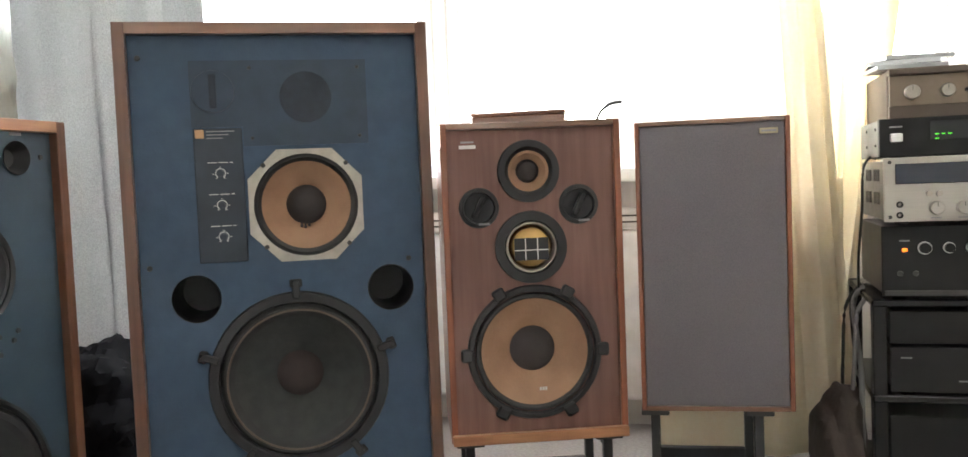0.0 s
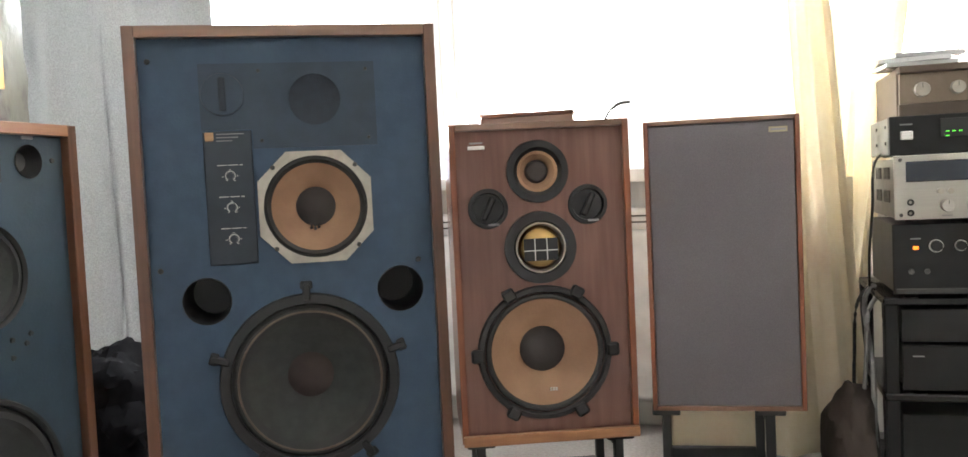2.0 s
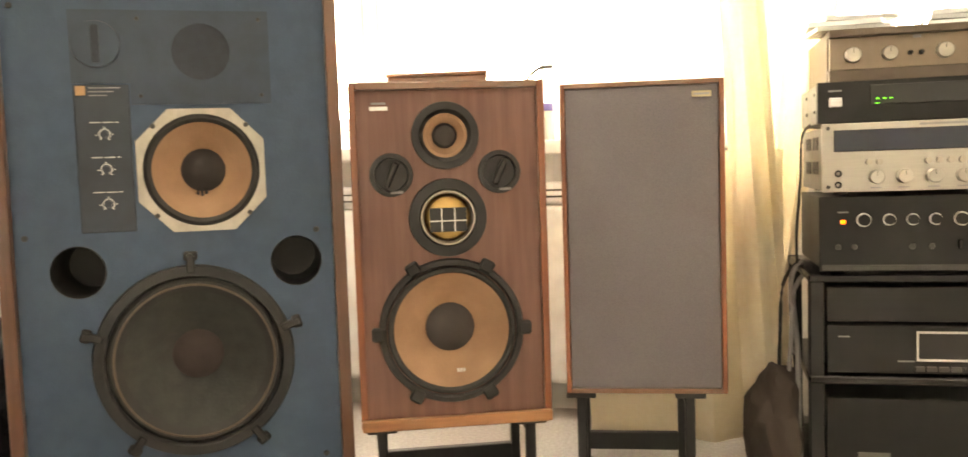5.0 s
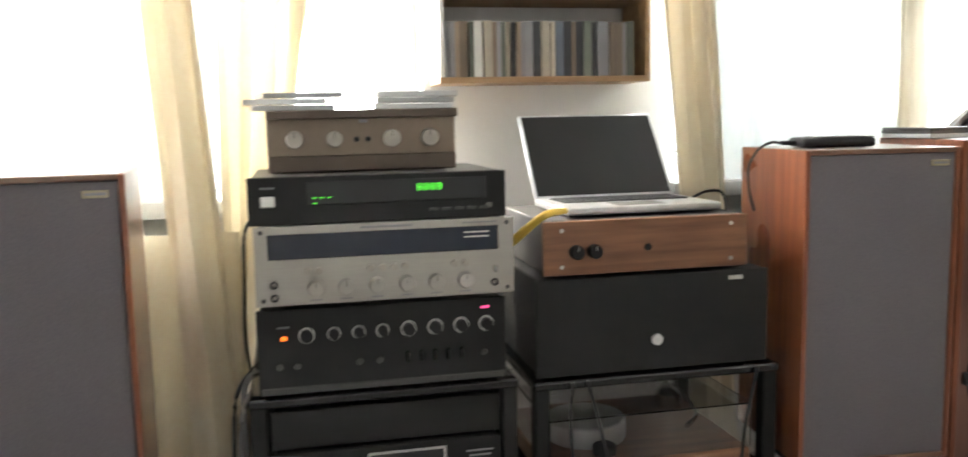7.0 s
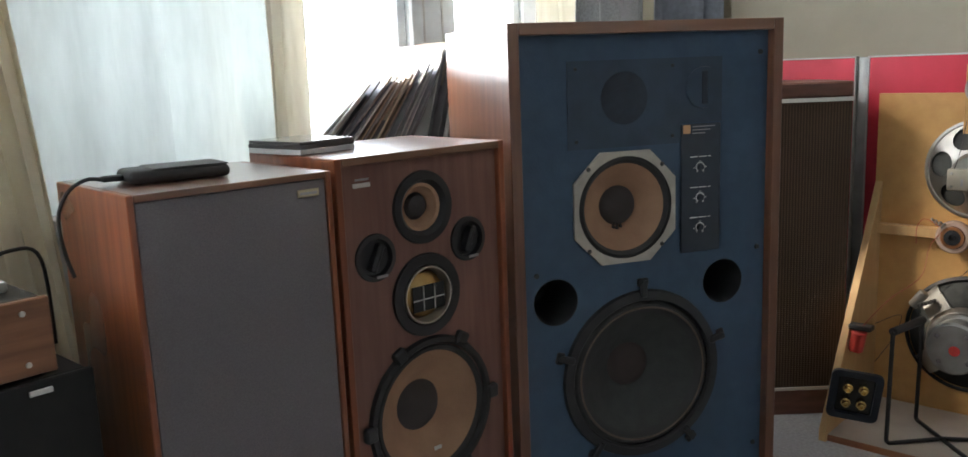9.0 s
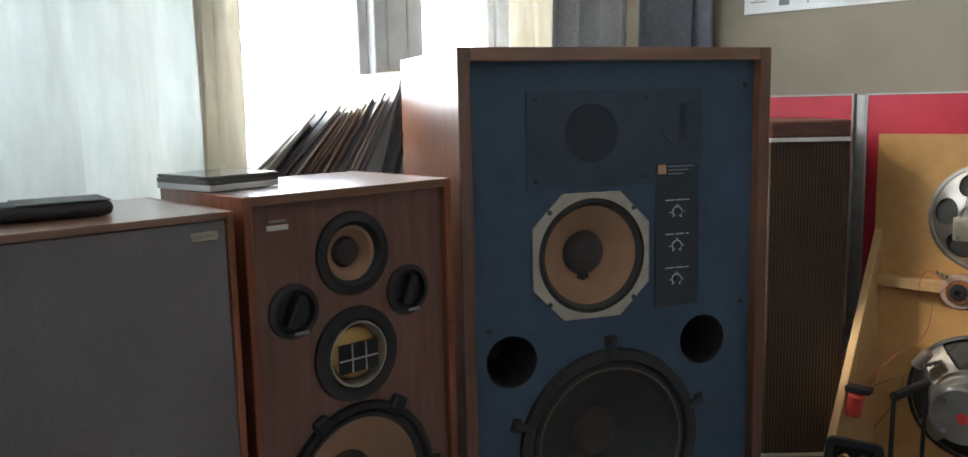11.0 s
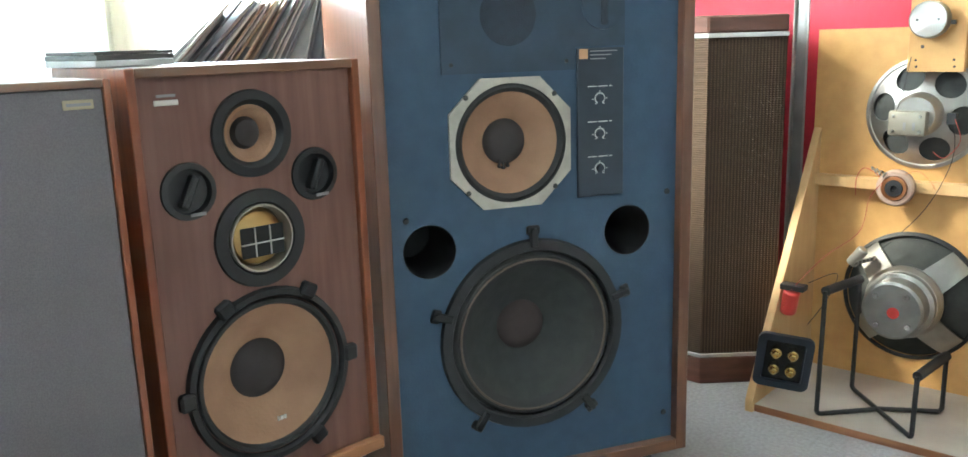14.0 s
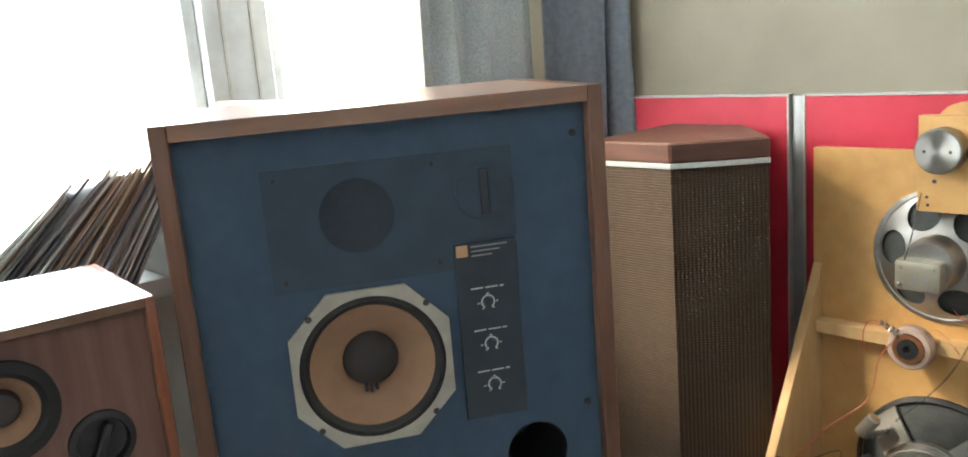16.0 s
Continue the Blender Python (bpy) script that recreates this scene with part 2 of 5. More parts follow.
SHELF_WOOD = mat("shelf_wood", (0.4, 0.25, 0.13), 0.5, col2=(0.3, 0.18, 0.09), scale=9, stretch=(0.5, 6, 6))
WHITE_BOARD = mat("white_laminate", (0.75, 0.74, 0.72), 0.45, scale=10)
WOOD_FRONT = mat("walnut_front_panel", (0.26, 0.12, 0.06), 0.4, col2=(0.15, 0.065, 0.033), scale=9, stretch=(0.5, 6, 7), bump=0.06)
LAPTOP = mat("laptop_aluminium", (0.62, 0.63, 0.64), 0.32, metal=0.7, scale=30)
SCREEN = mat("dark_screen", (0.008, 0.0075, 0.007), 0.3, spec=0.3, scale=10)
KEY = mat("black_key", (0.02, 0.02, 0.022), 0.5, scale=20)
YELLOW_CABLE = mat("yellow_cable_jacket", (0.75, 0.5, 0.06), 0.45, scale=20)
WHITE_PRINT = mat("white_print", (0.72, 0.72, 0.68), 0.6, scale=20)
GOLD_PRINT = mat("gold_label", (0.46, 0.4, 0.27), 0.4, metal=0.4, scale=20)
ORANGE = mat("orange_badge", (0.52, 0.3, 0.15), 0.5, scale=20)
PURPLE = mat("purple_plastic", (0.16, 0.13, 0.42), 0.4, scale=14)
LEAF = mat("green_leaf", (0.1, 0.3, 0.04), 0.5, col2=(0.16, 0.4, 0.06), scale=12, translucent=0.3)
TERRACOTTA = mat("white_plastic_pot", (0.6, 0.6, 0.58), 0.4, scale=12)
JEWEL = mat("clear_jewel_case", (0.6, 0.62, 0.63), 0.12, scale=8, coat=0.4, vary=0.25)
DARK_CASE = mat("dark_disc_case", (0.1, 0.095, 0.1), 0.2, scale=10, coat=0.4)
RED_CAP = mat("red_capacitor_sleeve", (0.62, 0.06, 0.05), 0.35, scale=20)
FORMER = mat("clear_former_plastic", (0.6, 0.47, 0.4), 0.25, col2=(0.5, 0.36, 0.29), scale=22, translucent=0.3, coat=0.4)
CUP = mat("blue_black_plastic_cup", (0.018, 0.026, 0.04), 0.4, scale=24, rough_var=0.1)
PANEL = mat("navy_black_panel", (0.026, 0.037, 0.054), 0.5, scale=24, rough_var=0.1)
CREAM_SHEER = mat("cream_sheer_cloth", (0.8, 0.77, 0.69), 0.9, col2=(0.75, 0.71, 0.62), scale=60, stretch=(1, 1, 0.2), translucent=0.42, bump=0.15)
COPPER = mat("copper_winding", (0.65, 0.3, 0.14), 0.3, metal=0.9, scale=60, stretch=(8, 8, 1))
RED_WIRE = mat("red_wire", (0.42, 0.06, 0.04), 0.5, scale=20)
GREY_CABLE = mat("grey_cable", (0.2, 0.2, 0.2), 0.5, scale=20)
BAG = mat("dark_brown_cloth", (0.05, 0.036, 0.03), 0.8, scale=14, bump=0.5)
# Near black without gloss, so the shape in the gap stays dark in any light.
GAP_BLACK = mat("near_black_gap_fill", (0.006, 0.006, 0.007), 0.9, spec=0.03, scale=14, bump=0.3)
WRAP = mat("crinkled_plastic_wrap", (0.15, 0.15, 0.12), 0.28, col2=(0.04, 0.036, 0.028), scale=9, stretch=(1, 2, 0.8), bump=1.0, bump_scale=16, contrast=(0.45, 0.58), coat=0.2)
PAPER = mat("white_paper", (0.8, 0.8, 0.79), 0.6, scale=6)
GREY_PRINT = mat("grey_print", (0.3, 0.3, 0.31), 0.6, scale=20)
GROUND = mat("pale_pavement", (0.5, 0.5, 0.5), 0.9, col2=(0.42, 0.42, 0.42), scale=0.6, bump=0.3)
SMOKED = mat("smoked_display_glass", (0.013, 0.014, 0.015), 0.3, scale=10)
BLUE_GLASS = mat("blue_black_dial_glass", (0.02, 0.026, 0.045), 0.12, scale=10)
GREEN_LED = mat("green_led", (0.12, 1.0, 0.06), 0.4, emit=0.4)
ORANGE_LED = mat("orange_led", (1.0, 0.17, 0.015), 0.4, emit=0.7)
PINK_LED = mat("pink_led", (1.0, 0.08, 0.3), 0.4, emit=0.45)
SPINES = [mat("spine_" + k, c, 0.45, vary=0.35, scale=15) for k, c in (
    ("white", (0.6, 0.6, 0.57)), ("cream", (0.5, 0.44, 0.34)), ("black", (0.04, 0.04, 0.045)), ("grey", (0.26, 0.26, 0.27)),
    ("blue", (0.13, 0.15, 0.19)), ("red", (0.26, 0.07, 0.06)), ("brown", (0.24, 0.18, 0.13)), ("green", (0.15, 0.17, 0.14)))]


# ---------------------------------------------------------------- mesh tools
def box(bm, x0, x1, y0, y1, z0, z1, bev=0.0, seg=1):
    v = [bm.verts.new((x, y, z)) for x in (x0, x1) for y in (y0, y1) for z in (z0, z1)]
    fs = [bm.faces.new([v[i] for i in f]) for f in ((0, 1, 3, 2), (4, 6, 7, 5), (0, 4, 5, 1), (2, 3, 7, 6), (0, 2, 6, 4), (1, 5, 7, 3))]
    if bev:
        es = list({e for f in fs for e in f.edges})
        bmesh.ops.bevel(bm, geom=es, offset=bev, segments=seg, affect="EDGES", profile=0.5)
    return bm


def lathe(bm, cx, cz, prof, n=48):
    """A solid of revolution about an axis along y through (cx, cz); prof holds (radius, y)."""
    rings = []
    for r, y in prof:
        if r < 1e-6:
            rings.append([bm.verts.new((cx, y, cz))])
        else:
            rings.append([bm.verts.new((cx + r * math.cos(2 * math.pi * i / n), y, cz + r * math.sin(2 * math.pi * i / n))) for i in range(n)])
    for a, b in zip(rings, rings[1:]):
        for i in range(n):
            j = (i + 1) % n
            if len(a) == 1 and len(b) == 1:
                continue
            if len(b) == 1:
                bm.faces.new((a[i], a[j], b[0]))
            elif len(a) == 1:
                bm.faces.new((a[0], b[j], b[i]))
            else:
                bm.faces.new((a[i], a[j], b[j], b[i]))
    return bm


def circle(cx, cz, r, n=40):
    return [(cx + r * math.cos(2 * math.pi * i / n), cz + r * math.sin(2 * math.pi * i / n)) for i in range(n)]


def rect(x0, x1, z0, z1):
    return [(x0, z0), (x1, z0), (x1, z1), (x0, z1)]


def rounded(w, h, r, n=5):
    """A rectangle about the origin with half sizes w and h and round corners."""
    pts = []
    for sx, sz, a0 in ((1, 1, 0), (-1, 1, 90), (-1, -1, 180), (1, -1, 270)):
        for i in range(n + 1):
            a = radians(a0 + 90 * i / n)
            pts.append((sx * (w - r) + r * math.cos(a), sz * (h - r) + r * math.sin(a)))
    return pts


def plate(bm, loops, y0, y1):
    """A flat plate in the xz plane with holes (the loops after the first), from y0 to y1."""
    es = []
    for lp in loops:
        vs = [bm.verts.new((x, y0, z)) for x, z in lp]
        es += [bm.edges.new((vs[i], vs[(i + 1) % len(vs)])) for i in range(len(vs))]
    fs = [g for g in bmesh.ops.triangle_fill(bm, use_beauty=True, edges=es)["geom"] if isinstance(g, bmesh.types.BMFace)]
    up = bmesh.ops.extrude_face_region(bm, geom=fs)["geom"]
    bmesh.ops.translate(bm, vec=(0, y1 - y0, 0), verts=[g for g in up if isinstance(g, bmesh.types.BMVert)])
    return bm


def prism(bm, pts, z0, z1, bev=0.0):
    """An upright prism over the plan points."""
    lo, hi = [bm.verts.new((x, y, z0)) for x, y in pts], [bm.verts.new((x, y, z1)) for x, y in pts]
    fs = [bm.faces.new(lo[::-1]), bm.faces.new(hi)]
    for i in range(len(pts)):
        j = (i + 1) % len(pts)
        fs.append(bm.faces.new((lo[i], lo[j], hi[j], hi[i])))
    if bev:
        bmesh.ops.bevel(bm, geom=list({e for f in fs for e in f.edges}), offset=bev, segments=1, affect="EDGES")
    return bm


def B():
    return bmesh.new()


def mesh_of(name, bm, material, smooth=True):
    bmesh.ops.recalc_face_normals(bm, faces=bm.faces[:])
    me = bpy.data.meshes.new(name)
    bm.to_mesh(me)
    bm.free()
    me.materials.append(material)
    if smooth:
        me.polygons.foreach_set("use_smooth", [True] * len(me.polygons))
        me.set_sharp_from_angle(angle=radians(32))
    return me


def part(name, bm, material, parent, label="", smooth=True):
    ob = new(name, mesh_of(name, bm, material, smooth))
    ob.parent = parent
    return tagged(ob, label)


def thing(name, m, label, category, group="", kind=""):
    ob = new(name)
    ob.empty_display_size = 0.05
    ob.matrix_basis = m
    return tagged(ob, label, category, group, kind)


def solid(name, bm, material, label, category, group="", kind="", m=None, smooth=True):
    ob = new(name, mesh_of(name, bm, material, smooth))
    if m is not None:
        ob.matrix_basis = m
    return tagged(ob, label, category, group, kind)


def tube(bm, pts, r, n=8, steps=6):
    """A round rod or wire along a smooth line through pts."""
    P = [Vector(p) for p in pts]
    line = []
    for i in range(len(P) - 1):
        a, b, c, d = P[max(i - 1, 0)], P[i], P[i + 1], P[min(i + 2, len(P) - 1)]
        for k in range(steps):
            t = k / steps
            line.append(0.5 * (2 * b + (c - a) * t + (2 * a - 5 * b + 4 * c - d) * t * t + (3 * b - a - 3 * c + d) * t ** 3))
    line.append(P[-1])
    rings, up = [], Vector((0.13, 0.31, 0.94))
    for i, p in enumerate(line):
        d = (line[min(i + 1, len(line) - 1)] - line[max(i - 1, 0)]).normalized()
        u = d.cross(up).normalized() if abs(d.dot(up)) < 0.99 else d.orthogonal().normalized()
        w = d.cross(u)
        rings.append([bm.verts.new(p + r * (u * math.cos(2 * math.pi * k / n) + w * math.sin(2 * math.pi * k / n))) for k in range(n)])
    for a, b in zip(rings, rings[1:]):
        for k in range(n):
            bm.faces.new((a[k], a[(k + 1) % n], b[(k + 1) % n], b[k]))
    bm.faces.new(rings[0][::-1])
    bm.faces.new(rings[-1])
    return bm


I4 = Matrix.Identity(4)

# ---------------------------------------------------------------- the room
XW, XE, YS, YN, HC = -2.6, 3.6, -2.2, 2.62, 2.55
WIN1, WIN2, ZS, ZT = (-2.45, 0.83), (1.47, 3.3), 0.78, 2.25

solid("floor", box(B(), XW - 0.2, XE + 0.2, YS - 0.2, YN + 0.33, -0.12, 0.0), CARPET, "grey short-pile carpet over the whole room", "floor", kind="structure")
solid("ceiling", box(B(), XW - 0.2, XE + 0.2, YS - 0.2, YN + 0.33, HC, HC + 0.1), CEILING, "plain white painted ceiling", "ceiling", kind="structure")
# South and west walls are unseen; white bounces more light onto the loudspeaker fronts.
solid("wall_south", box(B(), XW - 0.2, XE + 0.2, YS - 0.2, YS, 0, HC), WALL_WHITE, "plain unseen wall behind the camera, white for bounce light", "wall", kind="structure")
solid("wall_west", box(B(), XW - 0.2, XW, YS, YN + 0.33, 0, HC), WALL_WHITE, "plain unseen side wall, white for bounce light", "wall", kind="structure")
solid("wall_east", box(B(), XE, XE + 0.2, YS, YN + 0.33, 0, HC), PLASTER, "beige plastered wall behind the red boards", "wall", kind="structure")
bm = B()
for x0, x1, z0, z1 in ((XW, XE, 0, ZS - 0.04), (XW, XE, ZT, HC), (XW, WIN1[0], ZS - 0.04, ZT), (WIN1[1], WIN2[0], ZS - 0.04, ZT), (WIN2[1], XE, ZS - 0.04, ZT)):
    box(bm, x0, x1, YN, YN + 0.33, z0, z1)
solid("wall_north", bm, WALL_WHITE, "white painted wall with two wide windows", "wall", kind="structure", smooth=False)
solid("ground", box(B(), -400, 400, 3.2, 800, -3.2, -3.0), GROUND, "pale bright ground outside the windows", "ground", kind="structure")


def window(name, x0, x1, mull, jamb):
    w = thing(name, pose(0, 0, 0), "white painted window flooded with bright daylight", "window", kind="structure")
    y0, y1 = 2.72, 2.80
    fr = B()
    for a, b, c, d in ((x0, x1, ZS, ZS + 0.06), (x0, x1, ZT - 0.06, ZT), (x0, x0 + jamb, ZS + 0.06, ZT - 0.06), (x1 - jamb, x1, ZS + 0.06, ZT - 0.06)):
        box(fr, a, b, y0, y1, c, d, 0.004)
    part("window_frame", fr, FRAME_WHITE, w)
    xs = [x0 + jamb] + list(mull) + [x1 - jamb]
    for a, b in zip(mull[::2], mull[1::2]):
        m = part("mullion", box(B(), a, b, y0 - 0.012, y1, ZS + 0.06, ZT - 0.06, 0.005), FRAME_WHITE, w)
        for k in (0.28, 0.72):
            part("gasket", box(B(), a + (b - a) * k - 0.003, a + (b - a) * k + 0.003, y0 - 0.015, y0 - 0.0125, ZS + 0.07, ZT - 0.07), STRIP, m)
    for a, b in zip(xs[::2], xs[1::2]):
        sash = B()
        for c, d, e, f in ((a, b, ZS + 0.06, ZS + 0.1), (a, b, ZT - 0.1, ZT - 0.06), (a, a + 0.035, ZS + 0.1, ZT - 0.1), (b - 0.035, b, ZS + 0.1, ZT - 0.1)):
            box(sash, c, d, y0 + 0.012, y1 - 0.01, e, f, 0.004)
        s = part("sash", sash, FRAME_WHITE, w)
        g = part("pane", box(B(), a + 0.035, b - 0.035, y0 + 0.03, y0 + 0.036, ZS + 0.1, ZT - 0.1), GLASS, s)
        g.visible_shadow = False
    part("window_sill", box(B(), x0 - 0.05, x1 + 0.05, 2.46, 2.72, ZS - 0.04, ZS - 0.002, 0.006, 2), SILL, w)


window("window_1", *WIN1, (-0.82, -0.71), 0.09)
window("window_2", *WIN2, (2.69, 2.86), 0.1)


def radiator(x0, x1, y):
    r = thing("radiator", pose(x0, y, 0), "white steel panel radiator beneath the window sill", "radiator")
    w = x1 - x0
    bm = B()
    box(bm, 0, w, 0.0, 0.07, 0.1, 0.6, 0.018, 4)
    part("panel", bm, RADIATOR, r)
    part("top_casing", box(B(), 0.002, w - 0.002, -0.004, 0.085, 0.602, 0.665, 0.02, 4), RADIATOR, r)
    for z in (0.622, 0.64):
        part("slot", box(B(), 0.04, w - 0.04, -0.0065, -0.003, z, z + 0.005, 0.001), DARK_STEEL, r)
    for x in (0.15, w - 0.15):
        part("foot", box(B(), x - 0.015, x + 0.015, 0.03, 0.06, 0, 0.1), RADIATOR, r)


radiator(-1.15, 0.2, 2.5)


def curtain(name, x0, x1, y, z0, z1, material, label, folds, depth, seed=0, flare=0.0, lean=0.0, y_end=None):
    """A hanging cloth of soft uneven folds."""
    rnd = random.Random(seed)
    nx, nz = int(folds * 14), 22
    ph = [rnd.uniform(0, 6.28) for _ in range(4)]
    bm = B()
    rows = []
    for k in range(nz + 1):
        v = k / nz
        row = []
        for i in range(nx + 1):
            u = i / nx
            wob = 0.14 * math.sin(2 * math.pi * u * 1.7 + ph[0]) + 0.09 * math.sin(2 * math.pi * u * 3.1 + ph[1] + v)
            a = 2 * math.pi * folds * (u + 0.35 * wob / folds * 2)
            amp = depth * (0.6 + 0.4 * math.sin(5 * u + ph[2])) * (0.75 + 0.35 * v)
            x = x0 + (x1 - x0) * u + flare * (v ** 2) * (u - 0.3) + lean * v + 0.3 * depth * math.sin(2 * a) * 0.4
            yy = y + (0 if y_end is None else (y_end - y) * u) + amp * math.sin(a + 0.35 * math.sin(3 * v + ph[3])) + 0.012 * math.sin(9 * v + 7 * u + ph[1])
            row.append(bm.verts.new((x, yy, z1 + (z0 - z1) * v)))
        rows.append(row)
    for a, b in zip(rows, rows[1:]):
        for i in range(nx):
            bm.faces.new((a[i], a[i + 1], b[i + 1], b[i]))
    ob = solid(name, bm, material, label, "curtain")
    for p in ob.data.polygons:
        p.use_smooth = True
    sm = ob.modifiers.new("thickness", "SOLIDIFY")
    sm.thickness = 0.0015
    return ob


curtain("curtain", -2.45, -1.83, 2.38, 0.03, 2.4, THICK_LINEN, "grey linen curtain hanging behind the loudspeakers", 2.6, 0.022, 1)
curtain("curtain", -1.92, -1.44, 2.405, 0.03, 2.4, THICK_LINEN, "grey linen curtain drawn to the window's edge", 3.2, 0.026, 2)
curtain("curtain", -0.21, 0.34, 2.53, 0.1, 2.4, SHEER, "white sheer curtain glowing with daylight", 4.0, 0.02, 3)
curtain("curtain", 0.185, 0.27, 2.17, 0.03, 2.4, YELLOW_CLOTH, "cream yellow curtain gathered in a narrow fall", 1.6, 0.022, 4, lean=0.13, flare=0.03)
curtain("curtain", 0.421, 0.664, 2.35, 0.3, 2.4, YELLOW_CLOTH, "cream yellow curtain slung aside above the rack", 2.6, 0.018, 5, lean=-0.12, flare=-0.2)
curtain("curtain", 0.622, 0.759, 2.36, 0.75, 2.4, YELLOW_CLOTH, "thin cream yellow curtain strip slung aside", 1.2, 0.012, 15, lean=-0.18, flare=-0.19)
curtain("curtain", -0.06, 0.4, 2.26, 0.04, 0.73, YELLOW_CLOTH, "cream yellow curtain hem falling below the sill", 2.6, 0.02, 14)
curtain("curtain", 1.27, 1.41, 2.43, 0.05, 2.4, YELLOW_CLOTH, "cream yellow curtain beside the wall shelf", 2.4, 0.03, 6, lean=0.2)
curtain("curtain", 1.5, 2.12, 2.5, 0.3, 2.4, SHEER, "white sheer curtain behind the low loudspeakers", 4.2, 0.022, 7)
curtain("curtain", 2.03, 2.13, 2.465, 0.3, 2.4, CREAM_SHEER, "cream folded edge of the sheer curtain", 1.4, 0.014, 17)
curtain("curtain", 3.0, 3.18, 2.5, 0.3, 2.4, CREAM_SHEER, "cream curtain glowing beside the window frame", 3.0, 0.02, 8)
curtain("curtain", 3.08, 3.44, 2.4, 0.03, 2.4, GREY_CLOTH, "grey linen curtain bunched at the window's edge", 3.4, 0.025, 9)
# This fold stands in for the shaded curtain end and wall corner.
curtain("curtain", 3.44, 3.57, 2.36, 0.03, 2.4, SHADED_CLOTH, "dark blue-grey fold coloured as the shaded curtain end and corner", 1.6, 0.025, 10, y_end=2.2)


# ---------------------------------------------------------------- loudspeakers
def driver(parent, name, cx, cz, y, rf, rs, rc, rd, depth, m_frame, m_cone, m_dust, label, lugs=0, turn=0.5, slim=False):
    """A cone loudspeaker: frame ring, rolled surround, cone, dust cap."""
    d = part(name, lathe(B(), cx, cz, [(rf, y), (rf - 0.003, y - 0.009), (rs + 0.004, y - 0.01), (rs, y - 0.004), (rs, y + 0.01)]), m_frame, parent, label)
    part("surround", lathe(B(), cx, cz, [(rs, y + 0.002), (rs - 0.3 * (rs - rc), y - 0.005), (rs - 0.7 * (rs - rc), y - 0.005), (rc, y + 0.003), (rc - 0.004, y + 0.006)]), RUBBER, d)
    part("cone", lathe(B(), cx, cz, [(rc, y + 0.003), (rc * 0.75, y + depth * 0.42), (rd, y + depth), (rd * 0.9, y + depth + 0.003)]), m_cone, d)
    part("dust_cap", lathe(B(), cx, cz, [(rd * 1.02, y + depth + 0.001), (rd * 0.85, y + depth - rd * 0.18), (rd * 0.5, y + depth - rd * 0.34), (0, y + depth - rd * 0.4)]), m_dust, d)
    for i in range(lugs):
        a = 2 * math.pi * (i + turn) / lugs
        bm = B()
        if slim:
            box(bm, -0.008, 0.008, y - 0.014, y - 0.004, rf - 0.016, rf + 0.018, 0.003)
            box(bm, -0.013, 0.013, y - 0.009, y, rf + 0.008, rf + 0.026, 0.003)
            lathe(bm, 0, rf + 0.017, [(0.006, y - 0.009), (0.005, y - 0.014), (0, y - 0.014)], 10)
        else:
            box(bm, -0.014, 0.014, y - 0.016, y, rf - 0.012, rf + 0.014, 0.004)
        bmesh.ops.rotate(bm, cent=(0, 0, 0), matrix=Matrix.Rotation(a, 3, "Y"), verts=bm.verts[:])
        bmesh.ops.translate(bm, vec=(cx, 0, cz), verts=bm.verts[:])
        part("clamp", bm, BLACK, d)
    return d


def cabinet(parent, w, d, z0, z1, t, m_side, m_top, recess, m_back=None):
    """Four veneered panels round a recessed front, with mitred-looking edges, and a back."""
    c = part("cabinet", box(B(), 0, t, 0, d, z0, z1, 0.0015), m_side, parent)
    part("side_panel", box(B(), w - t, w, 0, d, z0, z1, 0.0015), m_side, c)
    part("top_panel", box(B(), t, w - t, 0, d, z1 - t, z1, 0.001), m_top, c)
    part("bottom_panel", box(B(), t, w - t, 0, d, z0, z0 + t, 0.001), m_top, c)
    part("back_panel", box(B(), t, w - t, d - 0.02, d - 0.001, z0 + t, z1 - t), m_back or BLACK, c)
    return c


